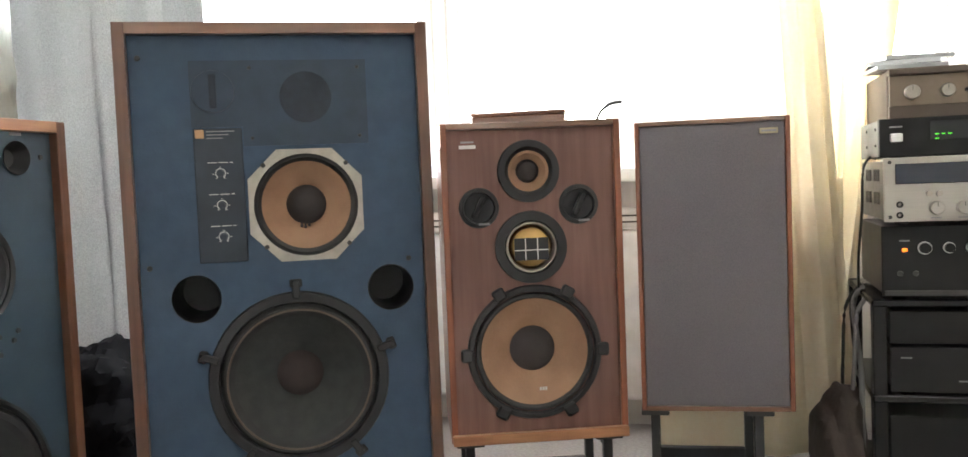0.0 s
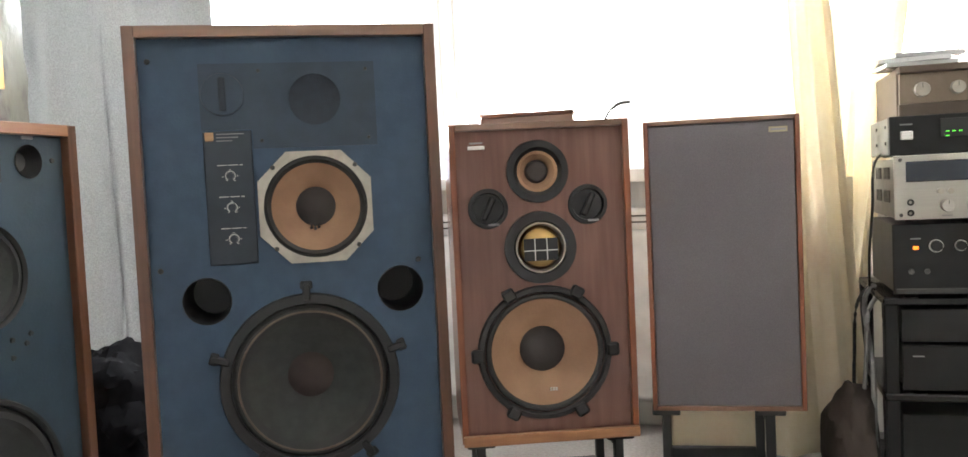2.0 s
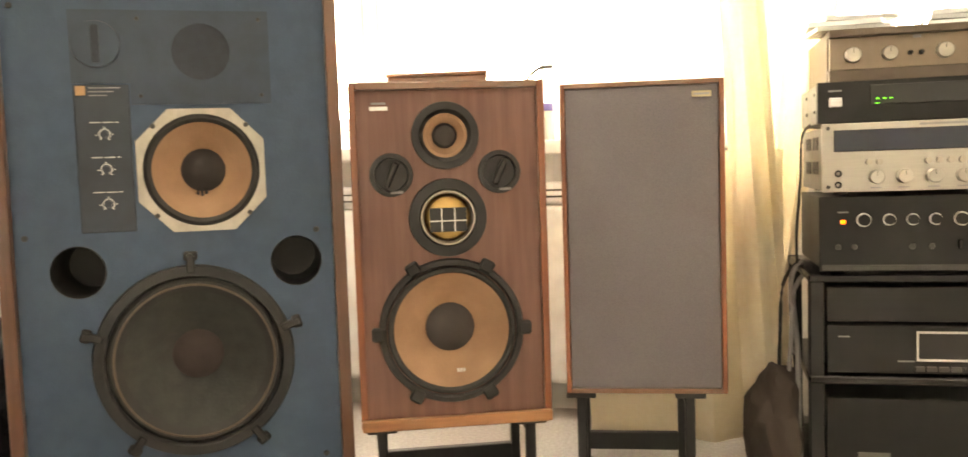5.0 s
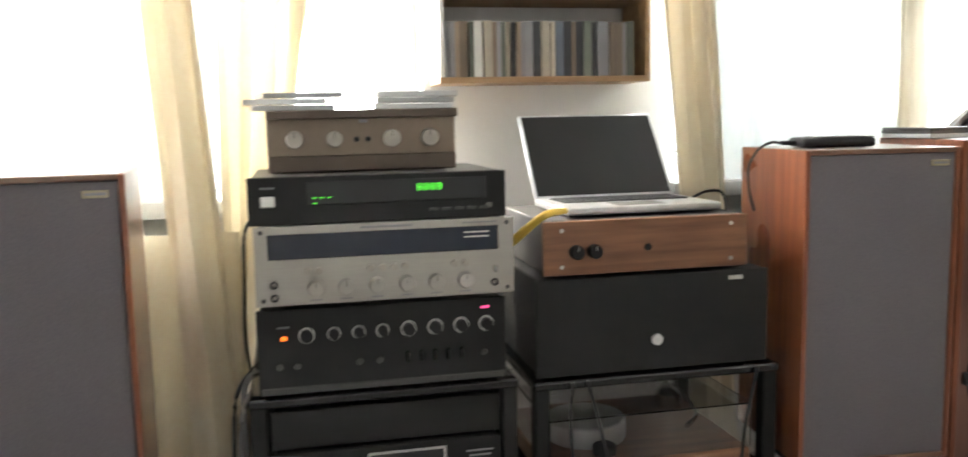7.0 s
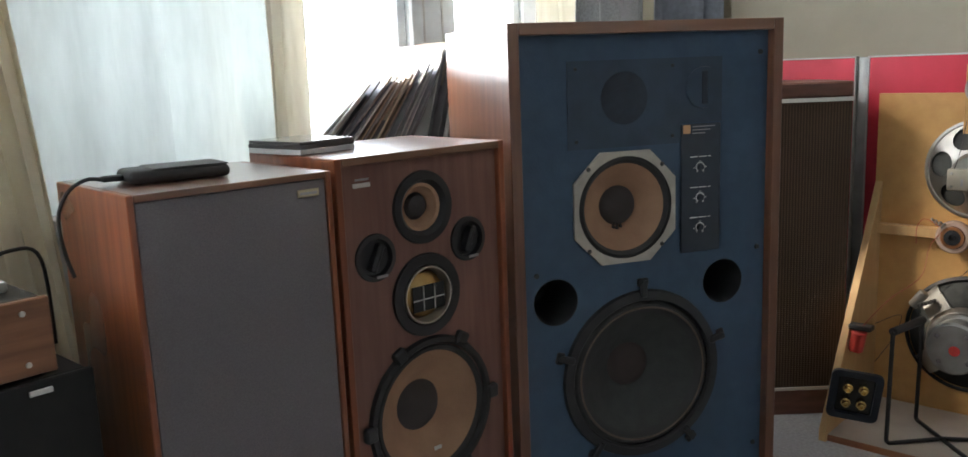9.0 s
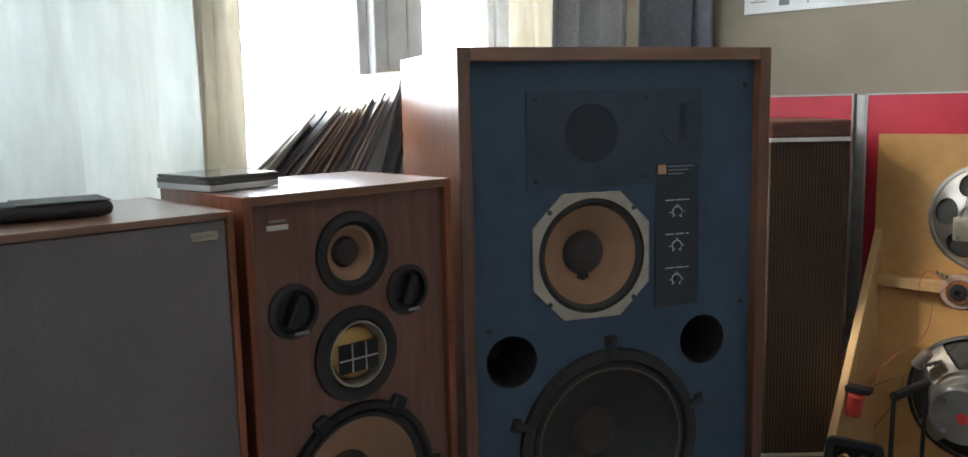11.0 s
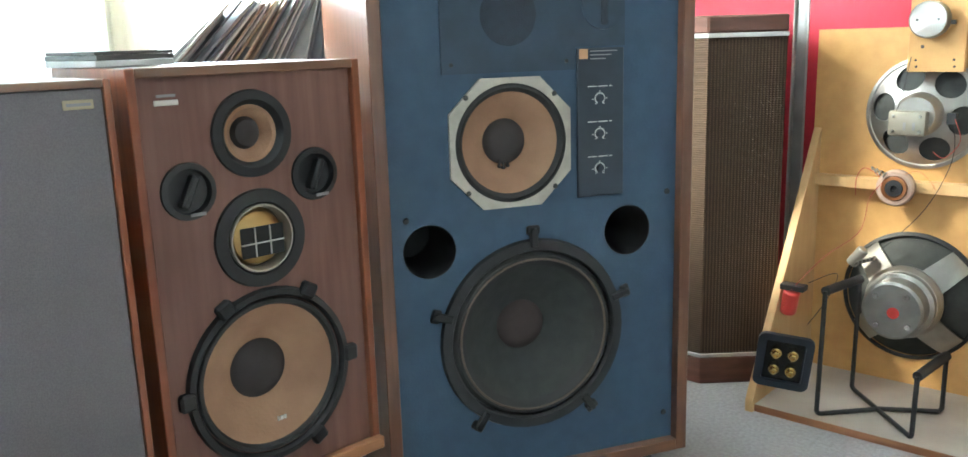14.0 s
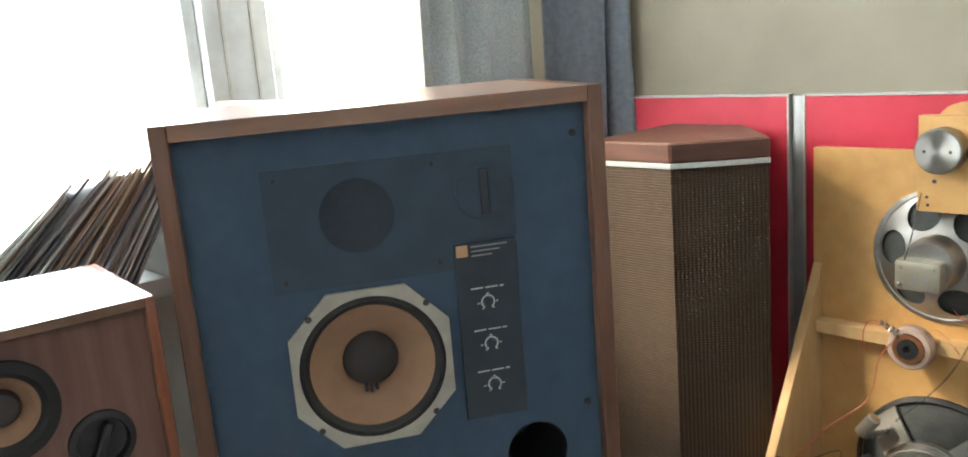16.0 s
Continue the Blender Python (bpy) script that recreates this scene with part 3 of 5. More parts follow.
def studio_monitor(m, mirror, label):
    s = thing("studio_monitor", m, label, "loudspeaker", "studio monitor pair")
    W, D, z0, z1, t, yb = 0.635, 0.41, 0.05, 1.10, 0.024, 0.022
    fx = (lambda u: W - u) if mirror else (lambda u: u)
    cabinet(s, W, D, z0, z1, t, WALNUT, WALNUT_TOP, yb)
    part("plinth", box(B(), 0.05, W - 0.05, 0.05, D - 0.04, 0, z0, 0.004), BLACK, s)
    mx = 0.269 if mirror else 0.26
    holes = [circle(fx(0.098), 0.531, 0.05), circle(fx(0.503), 0.531, 0.05), circle(fx(0.3), 0.345, 0.165, 56), circle(fx(mx), 0.7185, 0.108, 48)]
    bf = part("baffle", plate(B(), [rect(t, W - t, z0 + t, z1 - t)] + holes, yb, yb + 0.02), BLUE, s, "matt blue front board")
    for u in (0.098, 0.503):
        p = part("bass_port", lathe(B(), fx(u), 0.531, [(0.05, yb - 0.001), (0.047, yb + 0.004), (0.046, yb + 0.16), (0, yb + 0.165)]), BLACK, bf, "black round bass port")
    for u, z in ((0.056, 0.592), (0.592, 0.6), (0.592, 0.13), (0.056, 0.13), (0.592, 1.03)):
        part("screw", lathe(B(), fx(u), z, [(0.006, yb), (0.005, yb - 0.003), (0, yb - 0.003)], 12), BLACK, bf)
    # woofer
    driver(s, "woofer", fx(0.3), 0.345, yb, 0.19, 0.165, 0.14, 0.05, 0.07, BLACK, FELT, RED_DUST, "large black bass driver", 5, 0.0, True)
    wr = part("woofer_ring", lathe(B(), fx(0.3), 0.345, [(0.153, yb - 0.0065), (0.152, yb - 0.0085), (0.149, yb - 0.0085), (0.148, yb - 0.0065)], 64), BRONZE_DARK, s)
    # midrange with its eight-sided frame
    h, c = 0.1185, 0.061
    cx, cz = fx(mx), 0.7185
    oc = [(cx - h, cz - h + c), (cx - h + c, cz - h), (cx + h - c, cz - h), (cx + h, cz - h + c), (cx + h, cz + h - c), (cx + h - c, cz + h), (cx - h + c, cz + h), (cx - h, cz + h - c)]
    mf = part("midrange_frame", plate(B(), [oc, circle(cx, cz, 0.1085, 64)], yb - 0.007, yb), CREAM_METAL, s, "cream eight-sided cast frame")
    for sx in (-1, 1):
        for sz in (-1, 1):
            part("screw", lathe(B(), cx + sx * 0.086, cz + sz * 0.086, [(0.005, yb - 0.007), (0.004, yb - 0.0095), (0, yb - 0.0095)], 12), DARK_STEEL, mf)
    md = part("midrange", lathe(B(), cx, cz, [(0.1085, yb - 0.007), (0.107, yb - 0.004), (0.101, yb - 0.008), (0.094, yb - 0.001), (0.092, yb + 0.003)], 56), RUBBER, s, "midrange driver with a tan paper cone")
    part("cone", lathe(B(), cx, cz, [(0.094, yb), (0.068, yb + 0.018), (0.041, yb + 0.036)], 56), CONE, md)
    part("dust_cap", lathe(B(), cx, cz, [(0.0425, yb + 0.035), (0.036, yb + 0.025), (0.02, yb + 0.016), (0, yb + 0.013)], 40), DUST, md)
    dr = B()
    for k, (dx, ln) in enumerate(((-0.012, 0.012), (-0.004, 0.017), (0.004, 0.01))):
        lathe(dr, cx + dx, cz - 0.04 - ln * 0.5, [(0.0035, yb + 0.03), (0.003, yb + 0.024), (0, yb + 0.023)], 10)
        box(dr, cx + dx - 0.002, cx + dx + 0.002, yb + 0.026, yb + 0.03, cz - 0.042 - ln * 0.5, cz - 0.034)
    part("glue_drip", dr, DUST, md)
    # horn and its plate
    hp = part("horn_plate", plate(B(), [[(fx(u), z) for u, z in ((0.132, 0.846), (0.391, 0.846), (0.391, 0.887), (0.494, 0.887), (0.494, 1.024), (0.132, 1.024))], circle(fx(0.26), 0.946, 0.054)], yb - 0.003, yb), HORN, s, "blue-black horn plate")
    part("horn_throat", lathe(B(), fx(0.26), 0.946, [(0.054, yb - 0.003), (0.05, yb - 0.001), (0.022, yb - 0.0015), (0, yb - 0.0015)]), HORN_MESH, hp)
    for u, z in ((0.15, 0.862), (0.15, 1.008), (0.373, 0.862), (0.373, 1.008)):
        part("screw", lathe(B(), fx(u), z, [(0.004, yb - 0.003), (0.0035, yb - 0.005), (0, yb - 0.005)], 10), BLACK, hp)
    ts = part("tweeter", lathe(B(), fx(0.448), 0.96, [(0.044, yb - 0.003), (0.043, yb - 0.007), (0.03, yb - 0.008), (0, yb - 0.008)]), HORN, s, "blue-black slot tweeter")
    part("slot", box(B(), fx(0.448) - 0.007, fx(0.448) + 0.007, yb - 0.0095, yb - 0.007, 0.925, 0.995, 0.002), HORN_MESH, ts)
    # control panel
    xa, xb = sorted((fx(0.394), fx(0.492)))
    cp = part("control_panel", box(B(), xa, xb, yb - 0.004, yb, 0.605, 0.884, 0.0015), PANEL, s, "navy-black level control panel")
    bx = fx(0.407) if not mirror else xa + 0.013
    part("badge", box(B(), bx - 0.009, bx + 0.009, yb - 0.006, yb - 0.004, 0.864, 0.882, 0.001), ORANGE, cp, "small orange badge")
    for k in range(3):
        part("print", box(B(), bx + 0.014, bx + 0.07 - 0.012 * k, yb - 0.0046, yb - 0.004, 0.877 - 0.007 * k, 0.879 - 0.007 * k), GREY_PRINT, cp)
    for z in (0.791, 0.725, 0.659):
        kx = fx(0.441)
        kn = part("level_knob", lathe(B(), kx, z, [(0.0068, yb - 0.004), (0.0064, yb - 0.01), (0, yb - 0.01)], 20), PANEL, cp)
        pr = B()
        for a in range(-140, 141, 20):
            ca, sa = math.sin(radians(a)), math.cos(radians(a))
            q = 0.0098
            box(pr, kx + q * ca - 0.0012, kx + q * ca + 0.0012, yb - 0.0048, yb - 0.004, z + q * sa - 0.0012, z + q * sa + 0.0012)
        box(pr, kx - 0.017, kx - 0.0125, yb - 0.0048, yb - 0.004, z - 0.002, z - 0.0008)
        box(pr, kx - 0.002, kx + 0.002, yb - 0.0048, yb - 0.004, z + 0.0125, z + 0.0137)
        box(pr, kx + 0.0125, kx + 0.016, yb - 0.0048, yb - 0.004, z - 0.001, z + 0.0005)
        box(pr, kx + 0.006, kx + 0.01, yb - 0.0048, yb - 0.004, z - 0.0105, z - 0.0092)
        box(pr, kx - 0.01, kx - 0.007, yb - 0.0048, yb - 0.004, z - 0.0105, z - 0.0092)
        part("scale_print", pr, WHITE_PRINT, cp)
        tx = B()
        for i in range(16):
            if i % 7 != 6:
                box(tx, kx - 0.025 + 0.0032 * i, kx - 0.0222 + 0.0032 * i, yb - 0.0048, yb - 0.004, z + 0.0215, z + 0.0234)
        part("print", tx, WHITE_PRINT, cp)
    return s


LJ_ANGLE = 28.0
studio_monitor(pose(-1.048, 1.473, 0.004, 0, 0, LJ_ANGLE), True, "tall studio monitor with a blue baffle and walnut cabinet")
studio_monitor(pose(2.229, 1.953, 0, 0, 0, -28.5), False, "tall studio monitor with blue baffle near the red boards")


def wood_speaker(m, label):
    s = thing("bookshelf_speaker", m, label, "loudspeaker", "wood fronted speaker pair")
    W, D, z0, z1, t, yb = 0.385, 0.29, 0.197, 0.88, 0.014, 0.012
    cabinet(s, W, D, z0, z1, t, ROSEWOOD, WALNUT_TOP, yb)
    part("front_ledge", box(B(), 0.002, W - 0.002, -0.016, 0.0, z0 - 0.002, z0 + 0.02, 0.002), LEDGE, s, "lighter orange-brown wooden ledge")
    holes = [circle(0.187, 0.775, 0.05), circle(0.078, 0.7, 0.034), circle(0.293, 0.7, 0.034), circle(0.187, 0.612, 0.06), circle(0.187, 0.385, 0.128, 56)]
    part("baffle", plate(B(), [rect(t, W - t, z0 + t, z1 - t)] + holes, yb, yb + 0.016), BAFFLE_WOOD, s, "dark brown wooden front board")
    lb = part("label_plate", box(B(), 0.04, 0.076, yb - 0.0025, yb, 0.826, 0.834, 0.001), SILVER, s, "small silver label plate")
    part("print", box(B(), 0.044, 0.072, yb - 0.003, yb - 0.0025, 0.838, 0.842), GREY_PRINT, lb)
    driver(s, "woofer", 0.187, 0.385, yb, 0.146, 0.13, 0.116, 0.05, 0.045, BLACK, CONE, DUST, "woofer with a tan cone and black clamped frame", 6)
    lg = B()
    for k in range(3):
        box(lg, 0.196 + k * 0.006, 0.2 + k * 0.006, yb + 0.0085, yb + 0.011, 0.298, 0.305)
    part("cone_mark", lg, WHITE_PRINT, s)
    tw = part("tweeter", lathe(B(), 0.187, 0.775, [(0.067, yb), (0.066, yb - 0.006), (0.052, yb - 0.007), (0.045, yb), (0.043, yb + 0.006)]), BLACK, s, "cone tweeter in a broad black ring")
    part("cone", lathe(B(), 0.187, 0.775, [(0.044, yb + 0.003), (0.038, yb + 0.005), (0.033, yb + 0.012), (0.0245, yb + 0.022)]), CONE, tw)
    part("dust_cap", lathe(B(), 0.187, 0.775, [(0.0255, yb + 0.022), (0.02, yb + 0.013), (0.01, yb + 0.008), (0, yb + 0.007)]), DUST, tw)
    for u in (0.078, 0.293):
        sm = part("level_control", lathe(B(), u, 0.7, [(0.043, yb), (0.042, yb - 0.004), (0.034, yb - 0.005), (0.032, yb + 0.006), (0, yb + 0.008)]), BLACK, s, "round black level control with a slanted knob")
        bm = B()
        box(bm, -0.006, 0.006, yb - 0.012, yb + 0.008, -0.026, 0.026, 0.003)
        bmesh.ops.rotate(bm, cent=(0, 0, 0), matrix=Matrix.Rotation(radians(25), 3, "Y"), verts=bm.verts[:])
        bmesh.ops.translate(bm, vec=(u, 0, 0.7), verts=bm.verts[:])
        part("knob", bm, BLACK, sm)
        part("print", box(B(), u - 0.002, u + 0.022, yb - 0.0055, yb - 0.0045, 0.663, 0.668), GREY_PRINT, sm)
    hn = part("midrange", lathe(B(), 0.187, 0.612, [(0.078, yb), (0.077, yb - 0.006), (0.058, yb - 0.007), (0.054, yb - 0.002), (0.052, yb + 0.03), (0, yb + 0.034)]), BLACK, s, "midrange driver behind a metal cross guard")
    part("rim", lathe(B(), 0.187, 0.612, [(0.0545, yb - 0.003), (0.0535, yb - 0.009), (0.051, yb - 0.009), (0.05, yb - 0.002), (0.047, yb + 0.016)]), DULL_KNOB, hn, "thin dull brass rim")
    part("dome", lathe(B(), 0.187, 0.612, [(0.048, yb + 0.022), (0.042, yb + 0.006), (0.028, yb - 0.002), (0.012, yb - 0.005), (0, yb - 0.0055)]), GOLD, hn, "golden dome")
    gd = B()
    for k in (-0.006,):
        box(gd, 0.187 - 0.037, 0.187 + 0.037, yb - 0.0095, yb - 0.0075, 0.612 + k - 0.001, 0.612 + k + 0.001)
    for k in (-0.013, 0.013):
        box(gd, 0.187 + k - 0.001, 0.187 + k + 0.001, yb - 0.0095, yb - 0.0075, 0.612 - 0.027, 0.612 + 0.019)
    part("cross_guard", gd, SILVER, hn)
    part("inner_shade", box(B(), 0.187 - 0.037, 0.187 + 0.037, yb - 0.0073, yb - 0.006, 0.612 - 0.028, 0.612 + 0.02), SMOKED, hn)
    return s


def speaker_stand(m, w, d, h, label):
    s = thing("speaker_stand", m, label, "stand", "speaker stands")
    b = 0.02
    for x in (0.03, w - 0.03 - b):
        part("foot_pad", box(B(), x - 0.02, x + b + 0.02, 0.01, 0.07, h - 0.012, h, 0.002), RUBBER, s)
        for y in (0.03, d - 0.05):
            part("post", box(B(), x, x + b, y, y + b, 0.02, h - 0.012, 0.002), BLACK, s)
        part("floor_runner", box(B(), x - 0.005, x + b + 0.005, 0.0, d - 0.01, 0, 0.02, 0.003), BLACK, s)
        part("top_rail", box(B(), x, x + b, 0.03 + b, d - 0.05, h - 0.034, h - 0.014, 0.002), BLACK, s)
    for y in (0.03, d - 0.05):
        part("crossbar", box(B(), 0.03 + b, w - 0.03 - b, y, y + b, h * 0.37 - 0.04, h * 0.37, 0.002), BLACK, s)
    part("badge", box(B(), w / 2 - 0.012, w / 2 + 0.012, 0.027, 0.03, h * 0.37 - 0.02, h * 0.37 - 0.006), GREY_STEEL, s)
    return s


LP_POSE, RP_POSE = pose(-0.451, 1.724, 0, 0, 0, 20.6), pose(1.82, 1.983, 0, 0, 0, -5)
wood_speaker(LP_POSE, "walnut speaker with exposed tan woofer on a black stand")
wood_speaker(RP_POSE, "walnut speaker with disc cases lying on its top")
speaker_stand(LP_POSE, 0.385, 0.29, 0.195, "low black metal stand under the walnut speaker")
speaker_stand(RP_POSE, 0.385, 0.29, 0.195, "low black metal stand under the walnut speaker")


def grille_speaker(m, label):
    s = thing("bookshelf_speaker", m, label, "loudspeaker", "grey grille speaker pair")
    W, D, z0, z1, t = 0.32, 0.285, 0.243, 0.869, 0.01
    cabinet(s, W, D, z0, z1, t, ROSEWOOD, WALNUT_TOP, 0.01)
    part("grille", box(B(), t + 0.001, W - t - 0.001, 0.002, 0.03, z0 + t + 0.001, z1 - t - 0.001, 0.003, 2), GRILLE, s, "flat mauve-grey cloth grille")
    lb = part("label_plate", box(B(), W - 0.062, W - 0.024, -0.0005, 0.002, z1 - 0.036, z1 - 0.024, 0.001), GOLD_PRINT, s, "small brass label plate")
    part("print", box(B(), W - 0.058, W - 0.028, -0.0011, -0.0005, z1 - 0.032, z1 - 0.028), GREY_PRINT, lb)
    return s


LG_POSE, RG_POSE = pose(-0.062, 1.876, 0, 0, 0, 5.0), pose(1.46, 1.966, 0, 0, 0, -4.7)
grille_speaker(LG_POSE, "grey cloth fronted speaker on a black metal stand")
grille_speaker(RG_POSE, "grey cloth fronted speaker with a hard drive on top")
speaker_stand(LG_POSE @ pose(-0.012, 0, 0), 0.3, 0.285, 0.242, "black metal frame stand under the grey speaker")
speaker_stand(RG_POSE, 0.32, 0.285, 0.242, "black metal frame stand under the grey speaker")


def side_monitor():
    s = thing("studio_monitor", pose(-1.02, 0.72, 0, 0, 0, 90), "blue fronted monitor with a pale wooden edge", "loudspeaker")
    W, D, z0, z1, t, yb = 0.58, 0.4, 0.0, 0.893, 0.02, 0.018
    cabinet(s, W, D, z0, z1, t, WALNUT, LEDGE, yb)
    fx = lambda u: W - u
    holes = [circle(fx(0.1), 0.828, 0.027), circle(fx(0.215), 0.64, 0.085), circle(fx(0.245), 0.27, 0.165, 56), circle(fx(0.05), 0.08, 0.026), circle(fx(0.235), 0.828, 0.037)]
    part("baffle", plate(B(), [rect(t, W - t, z0 + t, z1 - t)] + holes, yb, yb + 0.02), SHADED_TEAL, s, "matt teal-blue front board with its shade in the colour")
    driver(s, "woofer", fx(0.245), 0.27, yb, 0.178, 0.165, 0.14, 0.05, 0.06, BLACK, FELT, DUST, "large black bass driver")
    driver(s, "midrange", fx(0.215), 0.64, yb, 0.092, 0.085, 0.07, 0.03, 0.035, BLACK, FELT, DUST, "black midrange driver")
    part("tweeter", lathe(B(), fx(0.1), 0.828, [(0.029, yb - 0.004), (0.026, yb + 0.002), (0.016, yb + 0.02), (0, yb + 0.022)]), BLACK, s)
    part("horn", lathe(B(), fx(0.235), 0.828, [(0.039, yb - 0.004), (0.035, yb + 0.004), (0.022, yb + 0.03), (0, yb + 0.032)]), BLACK, s)
    part("slot", box(B(), fx(0.165) - 0.006, fx(0.165) + 0.006, yb - 0.003, yb, 0.792, 0.864, 0.002), BLACK, s)
    part("bass_port", lathe(B(), fx(0.05), 0.08, [(0.027, yb - 0.001), (0.025, yb + 0.1), (0, yb + 0.101)]), BLACK, s)
    part("print", box(B(), fx(0.11), fx(0.085), yb - 0.001, yb, 0.866, 0.872), GREY_PRINT, s)
    for u, z in ((0.16, 0.53), (0.13, 0.52), (0.16, 0.5), (0.12, 0.535), (0.045, 0.83)):
        part("screw", lathe(B(), fx(u), z, [(0.005, yb), (0.004, yb - 0.003), (0, yb - 0.003)], 10), BLACK, s)


side_monitor()
# a wrapped loudspeaker that stands on the blue monitor
bm = B()
box(bm, -1.36, -1.06, 0.8, 1.235, 0.894, 1.5)
bmesh.ops.subdivide_edges(bm, edges=bm.edges[:], cuts=14, use_grid_fill=True)
for v in bm.verts:
    k = noise.noise(v.co * 17) * 0.012 + noise.noise(v.co * 41) * 0.006
    if v.co.z > 0.896:
        v.co += Vector((k, k * 0.7, 0))
wr = thing("wrapped_speaker", pose(0, 0, 0), "small speaker wrapped in crinkled clear plastic film", "loudspeaker")
part("film", bm, WRAP, wr)
part("trim", box(B(), -1.054, -1.049, 1.16, 1.175, 0.95, 1.03), GOLD, wr)


# ---------------------------------------------------------------- left rack
def rack(m, w, d, shelves, top, label, post=0.028, glass=False):
    r = thing("hifi_rack", m, label, "rack", "equipment racks")
    for x in (0, w - post):
        for y in (0, d - post):
            part("post", box(B(), x, x + post, y, y + post, 0, top, 0.003), UNIT_BLACK, r)
    for z in shelves:
        part("shelf", box(B(), -0.002, w + 0.002, -0.004, d + 0.004, z - 0.016, z, 0.003), BLACK_GLOSS, r)
    return r


def case(parent, x0, x1, y0, y1, z0, z1, material, feet=True, front=None, front_t=0.008, fz=0.0, gap=0.008):
    part("case", box(B(), x0 + (0.006 if front else 0), x1 - (0.006 if front else 0), y0 + front_t, y1, z0 + gap, z1 - fz, 0.002), material, parent)
    if front:
        part("front_panel", box(B(), x0, x1, y0, y0 + front_t, z0 + gap * 0.75, z1, 0.0015), front, parent)
    for x in (x0 + 0.04, x1 - 0.04):
        for y in (y0 + 0.04, y1 - 0.04):
            part("foot", lathe_z(B(), x, y, [(0.014, z0), (0.014, z0 + gap), (0, z0 + gap)]), RUBBER, parent)


def lathe_z(bm, cx, cy, prof, n=20):
    rings = []
    for r, z in prof:
        rings.append([bm.verts.new((cx, cy, z))] if r < 1e-6 else [bm.verts.new((cx + r * math.cos(2 * math.pi * i / n), cy + r * math.sin(2 * math.pi * i / n), z)) for i in range(n)])
    for a, b in zip(rings, rings[1:]):
        for i in range(n):
            j = (i + 1) % n
            if len(b) == 1:
                bm.faces.new((a[i], a[j], b[0]))
            elif len(a) == 1:
                bm.faces.new((a[0], b[i], b[j]))
            else:
                bm.faces.new((a[i], a[j], b[j], b[i]))
    return bm


def knob(parent, x, y, z, r, dep, material, name="knob", label=""):
    k = part(name, lathe(B(), x, z, [(r, y), (r, y - dep * 0.85), (r * 0.9, y - dep), (0, y - dep)], 24), material, parent, label)
    part("pointer", box(B(), x - 0.0008, x + 0.0008, y - dep - 0.0006, y - dep, z + r * 0.2, z + r * 0.85), GREY_STEEL if material is not UNIT_BLACK else WHITE_PRINT, k)
    return k


RX, RY = 0.418, 1.965
rack(pose(RX, RY, 0), 0.47, 0.38, (0.06, 0.27, 0.474), 0.474, "black metal equipment rack loaded with hi-fi units")

# black integrated amplifier
a = thing("amplifier", pose(0.437, 1.962, 0.474), "black amplifier with ringed knobs and orange pilot lamp", "amplifier")
case(a, 0, 0.43, 0, 0.33, 0, 0.154, DARK_STEEL, front=UNIT_BLACK)
for i, x in enumerate((0.082, 0.128, 0.17, 0.211, 0.256, 0.303, 0.349, 0.394)):
    r = 0.0115 if i in (1, 2, 3) else 0.0135
    k = part("knob", lathe(B(), x, 0.108, [(r * 0.8, 0), (r * 0.8, -0.014), (0, -0.014)], 24), UNIT_BLACK, a)
    part("knob_ring", lathe(B(), x, 0.108, [(r, 0), (r, -0.005), (r * 0.84, -0.005), (r * 0.84, 0)], 28), SILVER, k)
for i in range(5):
    part("switch", box(B(), 0.25 + 0.024 * i, 0.256 + 0.024 * i, -0.012, 0, 0.05, 0.068, 0.001), BLACK_GLOSS, a)
for x in (0.035, 0.065, 0.17, 0.205, 0.39):
    part("socket", lathe(B(), x, 0.055, [(0.006, 0), (0.005, -0.003), (0, -0.002)], 16), DARK_STEEL, a)
part("pilot_lamp", box(B(), 0.039, 0.049, -0.003, 0, 0.101, 0.108, 0.001), ORANGE_LED, a, "glowing orange pilot lamp")
part("standby_lamp", box(B(), 0.386, 0.4, -0.002, 0, 0.135, 0.139, 0.0005), PINK_LED, a, "pink indicator lamp")
part("print", box(B(), 0.034, 0.054, -0.001, 0, 0.122, 0.125), GREY_PRINT, a)
part("face_step", box(B(), 0.004, 0.426, -0.004, 0, 0.0075, 0.02, 0.002), DARK_STEEL, a)

# silver receiver
a = thing("receiver", pose(0.44, 1.945, 0.632), "silver-faced vintage receiver with a dark dial window", "receiver")
case(a, 0, 0.44, 0, 0.34, 0, 0.139, GREY_STEEL, front=RECEIVER_FACE, fz=0.006)
part("dial_window", box(B(), 0.022, 0.412, -0.003, 0, 0.084, 0.126, 0.001), BLUE_GLASS, a, "dark blue-black dial window")
for z in (0.107, 0.115):
    part("dial_print", box(B(), 0.352, 0.395, -0.0036, -0.003, z, z + 0.0022), WHITE_PRINT, a)
part("name_print", box(B(), 0.175, 0.262, -0.0012, 0, 0.1305, 0.1345), GREY_PRINT, a)
part("name_print", box(B(), 0.35, 0.41, -0.0012, 0, 0.131, 0.134), GREY_PRINT, a)
